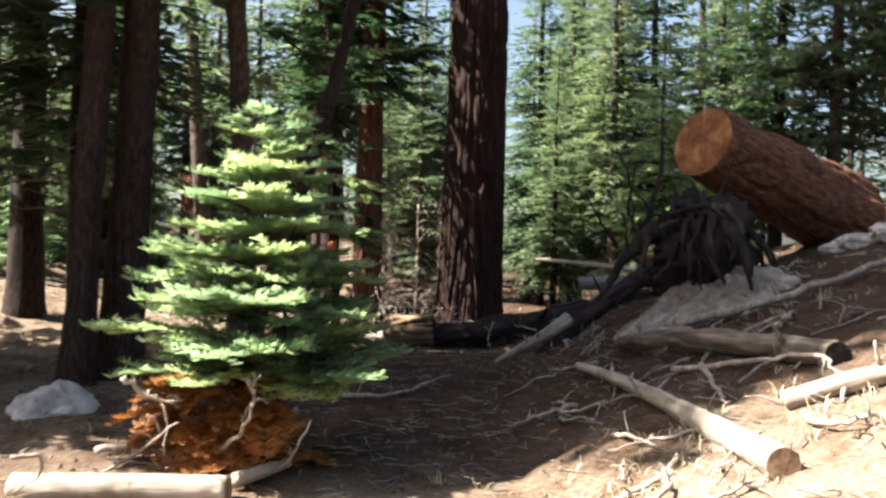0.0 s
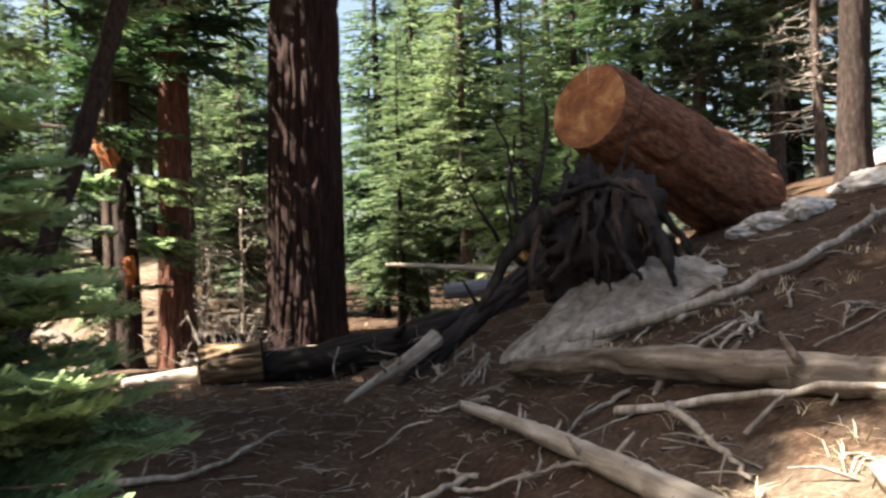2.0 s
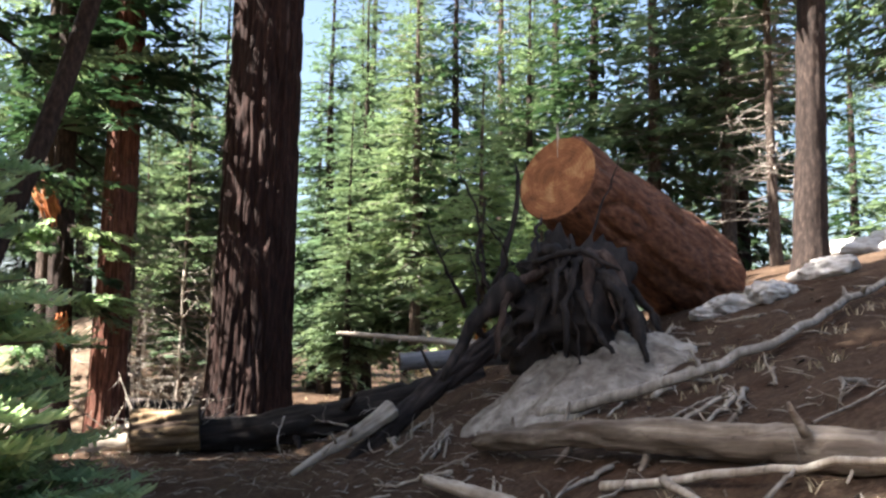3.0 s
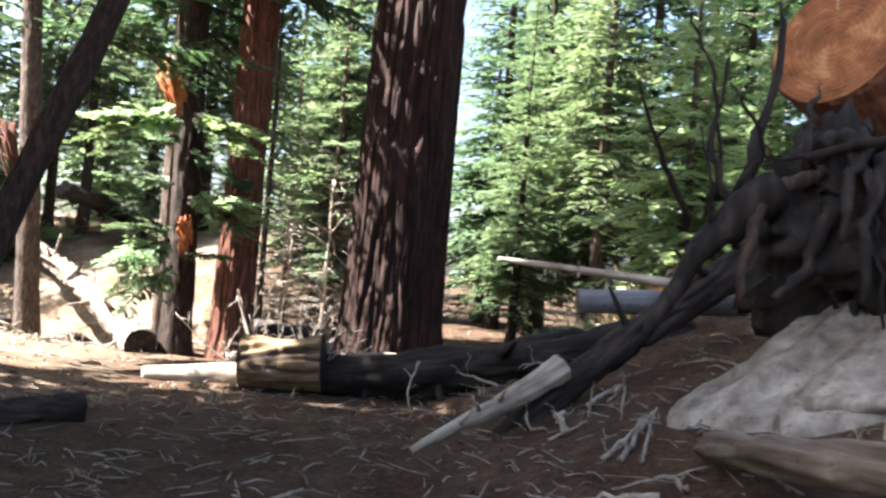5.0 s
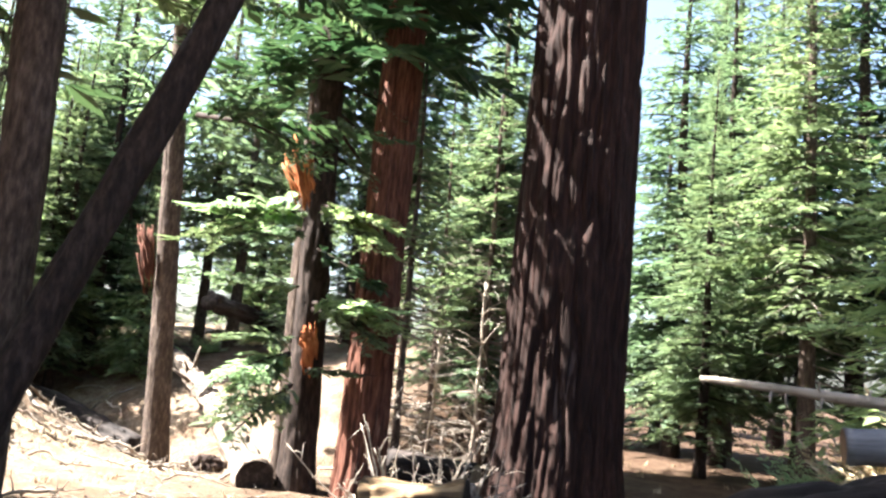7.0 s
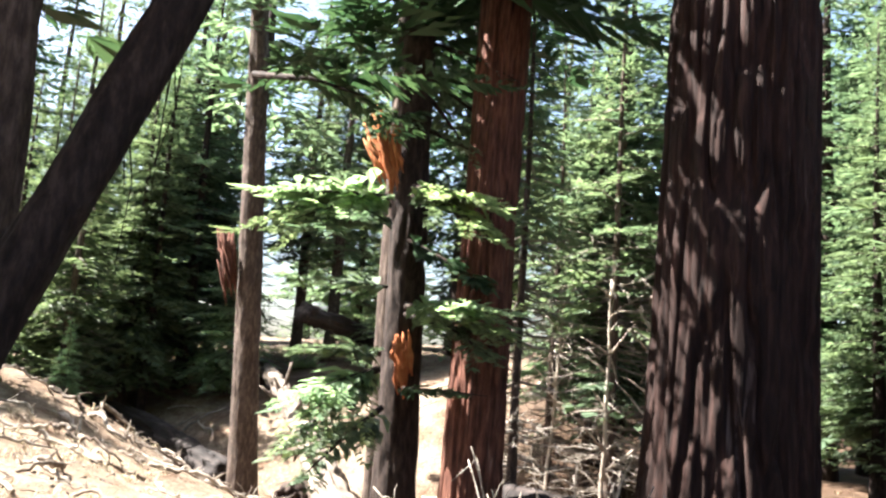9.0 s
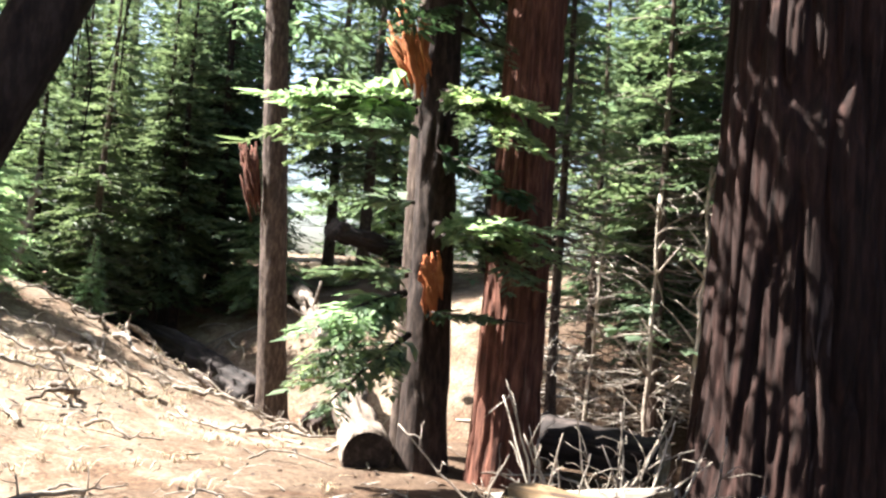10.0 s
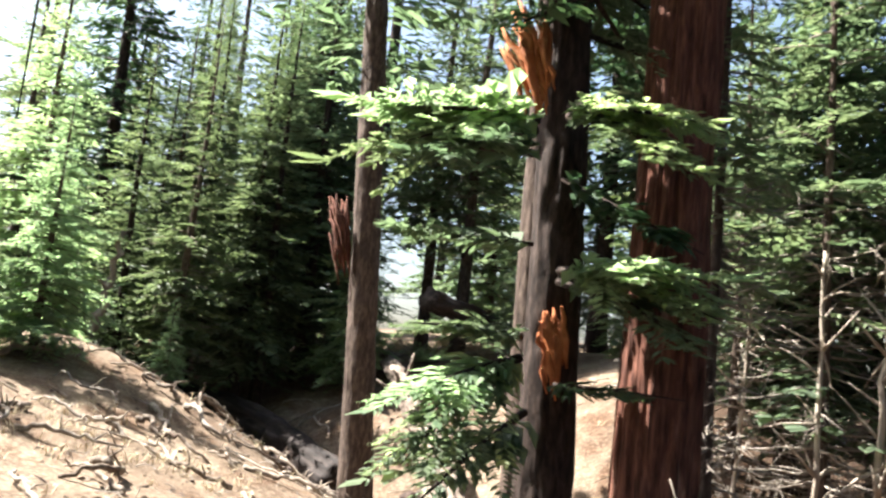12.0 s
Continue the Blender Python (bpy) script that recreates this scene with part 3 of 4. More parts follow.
# dark boughs that hang over the trail, their shade put into the needle colour
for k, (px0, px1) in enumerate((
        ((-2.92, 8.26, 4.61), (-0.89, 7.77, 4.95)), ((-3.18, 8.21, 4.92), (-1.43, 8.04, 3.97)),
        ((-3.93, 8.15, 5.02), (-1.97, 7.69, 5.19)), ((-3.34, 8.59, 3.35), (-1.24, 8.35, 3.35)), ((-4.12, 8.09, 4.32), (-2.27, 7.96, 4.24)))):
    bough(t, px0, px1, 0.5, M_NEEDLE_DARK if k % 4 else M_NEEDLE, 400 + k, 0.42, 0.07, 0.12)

# ---- forest conifers ----
NEAR = [
    conifer(31, 10, 2.0, 0.11, M_NEEDLE, M_BARK_DARK, 0.14, "green fir with dense drooping branches", 0.23, 7, 0, 0.32, 0.145),
    conifer(32, 13, 2.2, 0.22, M_NEEDLE, M_BARK_GREY, 0.17, "tall green fir with a bare lower trunk", 0.28, 6, 30, 0.32, 0.17),
    conifer(33, 5.2, 1.45, 0.04, M_NEEDLE_BRIGHT, M_BARK_GREY, 0.08, "bright green young fir", 0.15, 7, 0, 0.32, 0.09),
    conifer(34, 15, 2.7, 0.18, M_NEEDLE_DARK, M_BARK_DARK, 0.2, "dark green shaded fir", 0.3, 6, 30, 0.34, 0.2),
    conifer(35, 8, 1.25, 0.38, M_NEEDLE, M_BARK_GREY, 0.07, "thin fir with many dead grey branches", 0.24, 6, 90, 0.32, 0.12),
]
FAR = [
    conifer(51, 13, 2.5, 0.06, M_NEEDLE, M_BARK_DARK, 0.18, "distant green fir in the dense forest", 0.38, 6, 0, 0.46, 0.34),
    conifer(52, 15, 2.6, 0.16, M_NEEDLE_DARK, M_BARK_DARK, 0.2, "distant dark green fir in dense forest", 0.42, 6, 0, 0.46, 0.36),
    conifer(53, 11, 2.2, 0.04, M_NEEDLE, M_BARK_GREY, 0.15, "distant green fir in the dense forest", 0.36, 6, 0, 0.46, 0.32),
]
# chosen places: variant, place, scale, turn
# beyond the clearing and behind the old trunk
for k, p, s, a in (
        (2, (3.44, 10.24), 1.0, 0),
        (2, (4.89, 11.50), 0.85, 70),
        (0, (3.98, 17.63), 1.25, 40),
        (0, (2.84, 19.38), 1.1, 140),
        (1, (6.52, 19.00), 1.15, 200),
        (1, (3.43, 15.12), 0.85, 80),
        (3, (4.74, 17.36), 0.9, 10),
        (0, (2.13, 16.36), 0.7, 300),
        (0, (-1.23, 14.95), 0.9, 120),
        (0, (-1.53, 15.68), 0.7, 30),
        (4, (-1.94, 14.14), 0.8, 0),
        (4, (-1.17, 13.60), 0.9, 100),
        (4, (-0.77, 14.71), 0.85, 200),
        (4, (-1.60, 14.75), 0.9, 250)):
    plant_copy(NEAR[k], p[0], p[1], s, a)
# along the gully and the far bank
for k, p, s, a in (
        (4, (-1.18, 14.26), 1.0, 20),
        (4, (-0.54, 13.85), 1.0, 160),
        (4, (-1.79, 11.14), 0.7, 60),
        (2, (-12.29, 14.29), 1.2, 30),
        (0, (-12.75, 16.67), 0.75, 60),
        (0, (-12.83, 18.60), 0.85, 200),
        (0, (-11.10, 18.04), 0.8, 300),
        (2, (-11.75, 21.21), 1.4, 80),
        (3, (-16.09, 19.01), 1.1, 0),
        (1, (-8.35, 21.66), 0.9, 0),
        (1, (-12.23, 21.90), 1.0, 70),
        (2, (-9.32, 25.58), 1.5, 10)):
    plant_copy(NEAR[k], p[0], p[1], s, a)
# on the slope and in the distance
for k, p, s, a in (
        (0, (2.14, 20.89), 1.3, 30),
        (1, (3.61, 23.73), 1.3, 30),
        (0, (3.28, 23.69), 1.3, 130),
        (3, (6.52, 13.12), 0.9, 90),
        (0, (6.11, 15.44), 1.1, 30),
        (1, (8.30, 11.03), 0.9, 0),
        (3, (10.11, 13.43), 1.0, 120),
        (4, (7.55, 8.53), 1.1, 0),
        (1, (7.19, 11.68), 1.0, 200),
        (1, (11.24, 10.05), 1.0, 300),
        (0, (-10.64, 19.36), 1.0, 10),
        (1, (-7.6, 24.5), 1.0, 90),
        (1, (-4.6, 23.0), 1.0, 20),
        (0, (-10.73, 18.23), 0.8, 50)):
    plant_copy(NEAR[k], p[0], p[1], s, a)
rng = np.random.default_rng(77)
for ring_r, count in ((25, 12), (33, 18), (44, 20)):
    for q in range(count):
        az = radians(-78 + 156 * (q + rng.uniform(0, 1)) / count)
        rr = ring_r * rng.uniform(0.9, 1.12)
        plant_copy(FAR[rng.integers(0, 3)], math.sin(az) * rr, math.cos(az) * rr + 1, rng.uniform(0.85, 1.35) * (1 + (ring_r - 20) * 0.01), rng.uniform(0, 360))
for q in range(16):
    az = radians(-58 + 54 * (q + rng.uniform(0, 1)) / 16)
    rr = rng.uniform(20, 26)
    plant_copy(NEAR[(0, 2, 1, 0)[q % 4]], math.sin(az) * rr, math.cos(az) * rr + 1, rng.uniform(0.5, 0.85), rng.uniform(0, 360))
# unseen firs added behind and beside the camera to cut the sky fill
for k, (x, y) in enumerate(((-16, -6), (-11, -14), (-5, -17), (0, -18), (5, -16), (10, -13), (14, -9), (17, -5), (-20, 0), (19, 1), (-14, -10))):
    plant_copy(FAR[k % 3], x, y, 1.2, 60 * k)
# dark firs that close the left of the gully
for k, (x, y, s) in enumerate(((-11.2, 16.4, 0.62), (-13.2, 17.8, 0.75), (-14.6, 20.2, 0.85), (-11.9, 20.4, 0.8), (-17.5, 18.0, 0.9), (-16.8, 23.0, 1.0))):
    plant_copy(NEAR[(1, 0, 1, 3)[k % 4]], x, y, s, 50 * k)
# shade trees added beside the trail, mostly out of view, to block the sun
for k, (x, y, s) in enumerate(((-7.4, 2.2, 1.2), (-8.6, 4.4, 1.2), (-6.6, 3.0, 1.0), (-10.5, 2.8, 1.2), (-5.2, 5.6, 0.95))):
    plant_copy(NEAR[3], x, y, s, 80 * k)
for k, (x, y, s) in enumerate(((-9.6, 9.6, 0.7), (-10.4, 11.2, 0.8), (-9.4, 12.2, 0.6))):
    plant_copy(NEAR[2 if k < 3 else 1], x, y, s if k < 3 else s * 0.5, 80 * k)
for k, tree in enumerate(NEAR + FAR):
    plant(tree, (-16, 24, 14, -24, -13, -30, 32, 4)[k], (26, 16, 22, 16, 21, 30, 30, 40)[k], 1.0, k * 50)


# ---- fallen wood ----
def log(name, a, b, r0, r1, wood, label, cut=None, cut_b=None, seed=0, rel=0.05, seg=28, rings=36, sag=0.0, wob=0.0, stubs=0, category="log", group=""):
    """A fallen log from a to b, with sawn or broken ends and branch stubs."""
    rng = np.random.default_rng(seed)
    a, b = np.array(a, float), np.array(b, float)
    root = new(name)
    axis = Vector(b - a)
    L = axis.length
    root.matrix_basis = Matrix.Translation(Vector(a)) @ axis.to_track_quat("Z", "Y").to_matrix().to_4x4()
    tagged(root, label, category, group)
    z = np.linspace(0, L, rings)
    pts = np.stack([wob * np.sin(z / L * 5 + seed), sag * 4 * (z / L) * (1 - z / L) + wob * np.cos(z / L * 4 + seed), z], 1)
    bd = Build()
    tube(bd, pts, np.linspace(r0, r1, rings), seg, min(r0, r1) * rel * 2, 0.9 / max(r0, r1) + 3, 0.3, seed)
    part("stem", bd, wood, root)
    for end, mat, r, s in ((0, cut, r0, -1), (rings - 1, cut_b, r1, 1)):
        if mat:
            disc = Build()
            th = np.linspace(0, 2 * np.pi, 32, endpoint=False)
            rr = np.linspace(0.0, 0.94 * r, 6)[1:]
            v = [pts[end] + [0, 0, s * 0.008]]
            for q in rr:
                for h in th:
                    v.append(pts[end] + [np.cos(h) * q, np.sin(h) * q, s * (0.006 + 0.01 * rng.uniform(0, 1) * r / 0.4)])
            f = [(0, 1 + j, 1 + (j + 1) % 32) for j in range(32)]
            for i in range(4):
                f += [(1 + i * 32 + j, 1 + (i + 1) * 32 + j, 1 + (i + 1) * 32 + (j + 1) % 32, 1 + i * 32 + (j + 1) % 32) for j in range(32)]
            disc.add(v, f)
            part("sawn_end", disc, mat, root)
    for k in range(stubs):
        s = rng.uniform(0.1, 0.9)
        h = rng.uniform(0, 2 * np.pi)
        r = r0 + (r1 - r0) * s
        p0 = np.array([np.cos(h) * r * 0.7, np.sin(h) * r * 0.7, s * L])
        ln = rng.uniform(0.8, 2.6) * r + 0.03
        p1 = p0 + np.array([np.cos(h), np.sin(h), rng.uniform(-0.4, 0.6)]) * ln
        st = Build()
        tube(st, bend(p0, p1, 4, 0, 0.006, rng), np.linspace(r * 0.22 + 0.004, r * 0.07 + 0.002, 4), 7)
        part("branch_stub", st, wood, root)
    return root


def stick(name, pts, r0, r1, wood, label, seed=0, twigs=0, category="branch", group="dead branches", spread=0.18):
    """A dead crooked branch through given points with side twigs."""
    rng = np.random.default_rng(seed)
    pts = np.array(pts, float)
    o = pts[0].copy()
    root = new(name)
    root.matrix_basis = pose(*o)
    tagged(root, label, category, group)
    s = np.linspace(0, 1, len(pts))
    t = np.linspace(0, 1, 4 * len(pts))
    p = np.stack([np.interp(t, s, pts[:, k] - o[k]) for k in range(3)], 1)
    for _ in range(2):
        p[1:-1] = (p[:-2] + 2 * p[1:-1] + p[2:]) / 4
    p[1:-1] += rng.normal(0, r0 * 0.35, (len(p) - 2, 3))
    b = Build()
    tube(b, p, np.linspace(r0, r1, len(p)), 8, r0 * 0.12, 0.6 / r0, 0.3, seed)
    part("stem", b, wood, root)
    for k in range(twigs):
        i = rng.integers(2, len(p) - 1)
        q0 = p[i]
        d = rng.normal(0, 1, 3) + [0, 0, 0.5]
        d /= np.linalg.norm(d)
        q1 = q0 + d * spread * rng.uniform(0.4, 1.2)
        tb = Build()
        tube(tb, bend(q0, q1, 4, 0.02, 0.008, rng), np.linspace(max(r1, r0 * 0.4), 0.002, 4), 5)
        part("twig", tb, wood, root)
    return root


# the sawn, uprooted trunk leaning out of the slope
CUT_A, CUT_B = np.array((2.88, 5.5, 3.03)), np.array((5.19, 7.07, 2.30))
BIG = log("sawn_trunk", CUT_A, CUT_A + (CUT_B - CUT_A) * 1.12, 0.48, 0.66, M_LOGBARK, "thick red-brown fallen trunk with a sawn orange end", M_CUT, None, 71, 0.07, 96, 120)
sp = Build()
tube(sp, bend((0.0, 0.0, 0.05), (0.1, 0.62, -0.02), 4), [0.04, 0.035, 0.02, 0.005], 7)
part("splinter", sp, M_PALE, BIG, "pale upright splinter")

# charred root mass and its upright roots
def root_mass():
    rng = np.random.default_rng(5)
    c = np.array((2.61, 4.46, 1.62))
    root = new("root_mass")
    root.matrix_basis = pose(*c)
    tagged(root, "blackened upturned root mass above a pale clay mound", "root")
    n, m = 64, 40
    u = np.linspace(0, 2 * np.pi, n, endpoint=False)
    w = np.linspace(0.02, np.pi - 0.02, m)
    U, Wv = np.meshgrid(u, w)
    d = np.stack([np.cos(U) * np.sin(Wv), np.sin(U) * np.sin(Wv), np.cos(Wv)], 2).reshape(-1, 3)
    rad = 0.8 + 0.7 * fbm(d * 1.9, 31, 4) + 0.5 * np.abs(fbm(d * 5.5, 35, 3))
    v = d * rad[:, None] * [0.62, 0.4, 0.5]
    v[:, 2] -= 0.22 * np.clip(np.abs(v[:, 0]), 0, 1) ** 1.5
    v += np.clip(v[:, 2:3], 0, 1) * [0.25, 0.55, 0.55]
    b = Build()
    f = [(i * n + j, (i + 1) * n + j, (i + 1) * n + (j + 1) % n, i * n + (j + 1) % n) for i in range(m - 1) for j in range(n)]
    b.add(v, f)
    part("core", b, M_CHAR, root)
    inv = -c
    for k, pp in enumerate((
            [(2.79, 4.15, 1.90), (2.97, 3.95, 1.59), (2.96, 3.73, 1.20)], [(2.06, 4.36, 1.85), (1.69, 4.38, 1.50), (1.40, 4.26, 1.02)],
            [(1.95, 4.5, 1.75), (2.02, 4.6, 2.05), (2.12, 4.65, 2.35), (2.2, 4.7, 2.62), (2.16, 4.72, 3.0)], [(1.89, 4.52, 1.74), (1.76, 4.57, 2.06), (1.83, 4.54, 2.59)],
            [(1.83, 4.58, 1.8), (1.82, 4.6, 2.3), (1.74, 4.6, 2.62), (1.57, 4.6, 2.92)], [(2.24, 4.39, 1.98), (2.29, 4.48, 2.32), (2.40, 4.65, 2.52)],
            [(2.20, 4.30, 2.02), (2.50, 4.07, 2.14), (2.82, 3.92, 1.95)], [(2.75, 4.5, 2.1), (2.98, 4.65, 2.6), (3.1, 4.7, 2.85), (3.24, 4.7, 3.18)],
            [(2.52, 4.06, 1.77), (2.58, 3.92, 1.46), (2.68, 3.76, 1.27)], [(2.27, 4.16, 1.76), (2.15, 4.11, 1.43), (1.98, 4.07, 1.27)])):
        p = np.array(pp) + inv
        t = np.linspace(0, 1, 14)
        q = np.stack([np.interp(t, np.linspace(0, 1, len(p)), p[:, i]) for i in range(3)], 1)
        for _ in range(2):
            q[1:-1] = (q[:-2] + 2 * q[1:-1] + q[2:]) / 4
        q[1:-1] += rng.normal(0, 0.012, (12, 3))
        tb = Build()
        r = (0.11, 0.12, 0.05, 0.035, 0.02, 0.03, 0.04, 0.02, 0.05, 0.05)[k]
        tube(tb, q, np.linspace(r, r * 0.35, 14), 9, r * 0.3, 5, 0.4, 80 + k)
        part("root", tb, M_CHAR, root)
    # thick twisted roots that arch out of the mass down to the mound
    for k in range(26):
        az = rng.uniform(np.pi * 0.92, np.pi * 2.08)
        out = np.array([np.cos(az), np.sin(az) * 0.75, 0])
        p0 = np.array([rng.uniform(-0.3, 0.35), rng.uniform(-0.1, 0.15), rng.uniform(0.1, 0.5)])
        reach, drop = rng.uniform(0.35, 0.8), rng.uniform(0.35, 0.85)
        p1 = p0 + out * reach * 0.55 + [0, 0, rng.uniform(0.02, 0.18)]
        p2 = p0 + out * reach * 0.95 + [0, 0, -drop * 0.45]
        p3 = p0 + out * reach * rng.uniform(0.85, 1.1) + [0, 0, -drop]
        floor_z = gz(c[0] + p3[0], c[1] + p3[1]) - c[2] + 0.1
        p3[2] = max(p3[2], floor_z)
        s = np.linspace(0, 1, 14)[:, None]
        q = (1 - s) ** 3 * p0 + 3 * s * (1 - s) ** 2 * p1 + 3 * s * s * (1 - s) * p2 + s ** 3 * p3
        q[1:] += rng.normal(0, 0.014, (13, 3))
        r = rng.uniform(0.025, 0.085)
        tb = Build()
        tube(tb, q, np.linspace(r, r * 0.4, 14), 9, r * 0.35, 6, 0.4, 180 + k)
        part("root", tb, M_CHAR if k % 3 else M_ROOT, root)


def root_prongs():
    """Broken burnt roots that stand up from the mass, each a thing of its own."""
    rng = np.random.default_rng(77)
    for k in range(7):
        c = np.array((2.35, 4.35, 1.76)) + rng.uniform(-1, 1, 3) * [0.75, 0.3, 0.16]
        d = np.array([rng.normal(-0.25, 0.5), rng.normal(-0.1, 0.3), rng.uniform(0.3, 1.0)])
        d /= np.linalg.norm(d)
        L = rng.uniform(0.35, 0.95)
        m = c + d * L * 0.5 + rng.normal(0, 0.07, 3)
        stick("burnt_root", [c, m, c + d * L + rng.normal(0, 0.08, 3)], rng.uniform(0.014, 0.03), 0.006, M_CHAR, "burnt black root sticking up from the root mass", 1200 + k, 1, "root", "burnt roots", 0.2)


root_mass()
root_prongs()


def heap(name, c, sx, sy, sz, mat, label, seed, category, rough=0.25, fine=0.08, kind=""):
    """A rounded, uneven heap or boulder sunk into the ground."""
    n, m = 72, 34
    u = np.linspace(0, 2 * np.pi, n, endpoint=False)
    w = np.linspace(0.01, np.pi * 0.72, m)
    U, Wv = np.meshgrid(u, w)
    d = np.stack([np.cos(U) * np.sin(Wv), np.sin(U) * np.sin(Wv), np.cos(Wv)], 2).reshape(-1, 3)
    rad = 1 + rough * fbm(d * 1.7 + seed, seed, 3) + fine * fbm(d * 8.5, seed + 5, 3)
    v = d * rad[:, None] * [sx, sy, sz]
    b = Build()
    b.add(v, [(i * n + j, (i + 1) * n + j, (i + 1) * n + (j + 1) % n, i * n + (j + 1) % n) for i in range(m - 1) for j in range(n)])
    ob = part(name, b, mat)
    ob.matrix_basis = pose(c[0], c[1], c[2], 0, 0, seed * 37 % 360)
    return tagged(ob, label, category, kind=kind)


def clay_mound(cx, cy, rx, ry, height):
    """A fluted cone of pale clay spread over the slope below the roots."""
    n, m = 110, 40
    u = np.linspace(0, 2 * np.pi, n, endpoint=False)
    r = np.linspace(0.02, 1.0, m)
    U, R = np.meshgrid(u, r)
    edge = 1 + 0.16 * fbm(np.stack([np.cos(U).ravel() * 1.6, np.sin(U).ravel() * 1.6, np.zeros(U.size)], 1), 61, 3).reshape(U.shape)
    x, y = cx + np.cos(U) * R * rx * edge, cy + np.sin(U) * R * ry * edge
    q = np.stack([x.ravel(), y.ravel(), np.zeros(x.size)], 1)
    lift = height * (1 - R) ** 0.85
    flute = 0.05 * np.sin(U * 9 + 3 * R) * R * (1 - R) * 2 + (0.10 * fbm(q * 3.1, 63, 3) + 0.09 * fbm(q * 9, 67, 3)).reshape(U.shape) * (1 - R) ** 0.4
    z = ground(x.ravel(), y.ravel()).reshape(U.shape) + lift + flute - 0.03 - 0.06 * (R > 0.97)
    b = Build()
    b.add(np.stack([x.ravel(), y.ravel(), z.ravel()], 1), [(i * n + j, (i + 1) * n + j, (i + 1) * n + (j + 1) % n, i * n + (j + 1) % n) for i in range(m - 1) for j in range(n)] + [tuple(range(n))])
    tagged(part("clay_mound", b, M_ASH), "pale grey clay mound under the upturned roots", "mound")


clay_mound(2.66, 4.32, 1.05, 0.8, 0.5)
# pale rocks along the top of the slope
for k, (p, s) in enumerate((((5.03, 5.64, 1.77), 0.3), ((5.35, 5.48, 1.89), 0.34), ((6.35, 5.86, 2.21), 0.38), ((7.98, 7.32, 2.67), 0.42), ((8.57, 6.96, 2.82), 0.4), ((4.74, 5.73, 1.68), 0.2))):
    ob = heap("rock", (p[0], p[1], p[2]), s * 1.35, s * 0.8, s * 0.5, M_ROCK, "pale bleached rock on the slope", 10 + k, "rock", 0.5, 0.16)
    ob["group"] = "pale rocks"

# charred diagonal trunk, white splintered piece, grey log, dark long log
log("charred_log", (0.87, 5.53, 0.15), (2.92, 6.25, 1.82), 0.105, 0.15, M_DARKLOG, "charred dark log slanting up into the roots", None, None, 81, 0.22, 44, 80, 0, 0.045, 5)
log("splintered_log", (0.28, 5.19, 0.13), (1.22, 5.62, 0.70), 0.025, 0.1, M_PALE, "grey-white splintered log tapering to a point", None, M_PALE, 82, 0.25, 36, 60, 0, 0.02, 6)
log("grey_log", (1.48, 6.54, 1.13), (2.77, 6.43, 1.22), 0.095, 0.1, M_GREYLOG, "smooth blue-grey log end sticking out of the roots", M_CUT_PALE, None, 83, 0.03, 28, 30)
log("long_dark_log", (-0.58, 8.28, 0.19), (2.73, 7.41, 0.74), 0.23, 0.3, M_CHAR, "long dark weathered log lying beside the trail", M_DARKLOG, None, 84, 0.16, 56, 90, 0, 0.05, 6)
log("pale_log", (-0.71, 8.87, 0.23), (0.62, 8.88, 0.33), 0.1, 0.09, M_WEATHERED, "sunlit pale log behind the dark log", None, None, 85, 0.06)
log("pale_log", (-2.36, 8.27, 0.02), (-1.47, 8.47, 0.07), 0.09, 0.13, M_PALE, "sunlit pale log lying against the stump", M_PALE, None, 86, 0.06)
log("rotting_log_end", (-1.38, 8.13, 0.23), (-0.62, 8.13, 0.29), 0.28, 0.29, M_STUMP, "rotting yellow-brown log section with crumbling layers", M_STUMP, M_DARKLOG, 87, 0.12, 72, 60)
log("bleached_pole", (1.02, 8.54, 1.43), (3.08, 7.27, 1.34), 0.025, 0.06, M_PALE, "thin bleached pole lying across the clearing", None, None, 88, 0.08, 12, 30, 0, 0.02, 12)
# logs on the open slope
log("slope_log", (1.42, -1.41, 0.58), (1.10, 3.21, 0.36), 0.09, 0.04, M_PALE, "bleached log with a sawn brown end on the slope", M_CUT_PALE, None, 91, 0.14, 36, 70, 0, 0.045, 10, group="slope logs")
log("slope_log", (2.34, 0.25, 0.92), (1.57, 3.62, 0.60), 0.11, 0.08, M_WEATHERED, "weathered grey log lying across the slope", M_DARKLOG, None, 92, 0.2, 36, 70, 0, 0.06, 8, group="slope logs")
log("slope_log", (1.82, -0.32, 0.66), (2.51, -0.56, 0.95), 0.07, 0.06, M_PALE, "short bleached log with broken stubs", None, None, 93, 0.08, 24, 30, 0, 0.01, 6, group="slope logs")
stick("long_pole", [(2.07, 3.81, 0.78), (2.92, 2.83, 1.14), (3.63, 2.94, 1.40), (4.46, 3.35, 1.68), (5.56, 3.97, 2.03)], 0.05, 0.03, M_TWIG, "long thin grey pole lying up the slope", 94, 4)
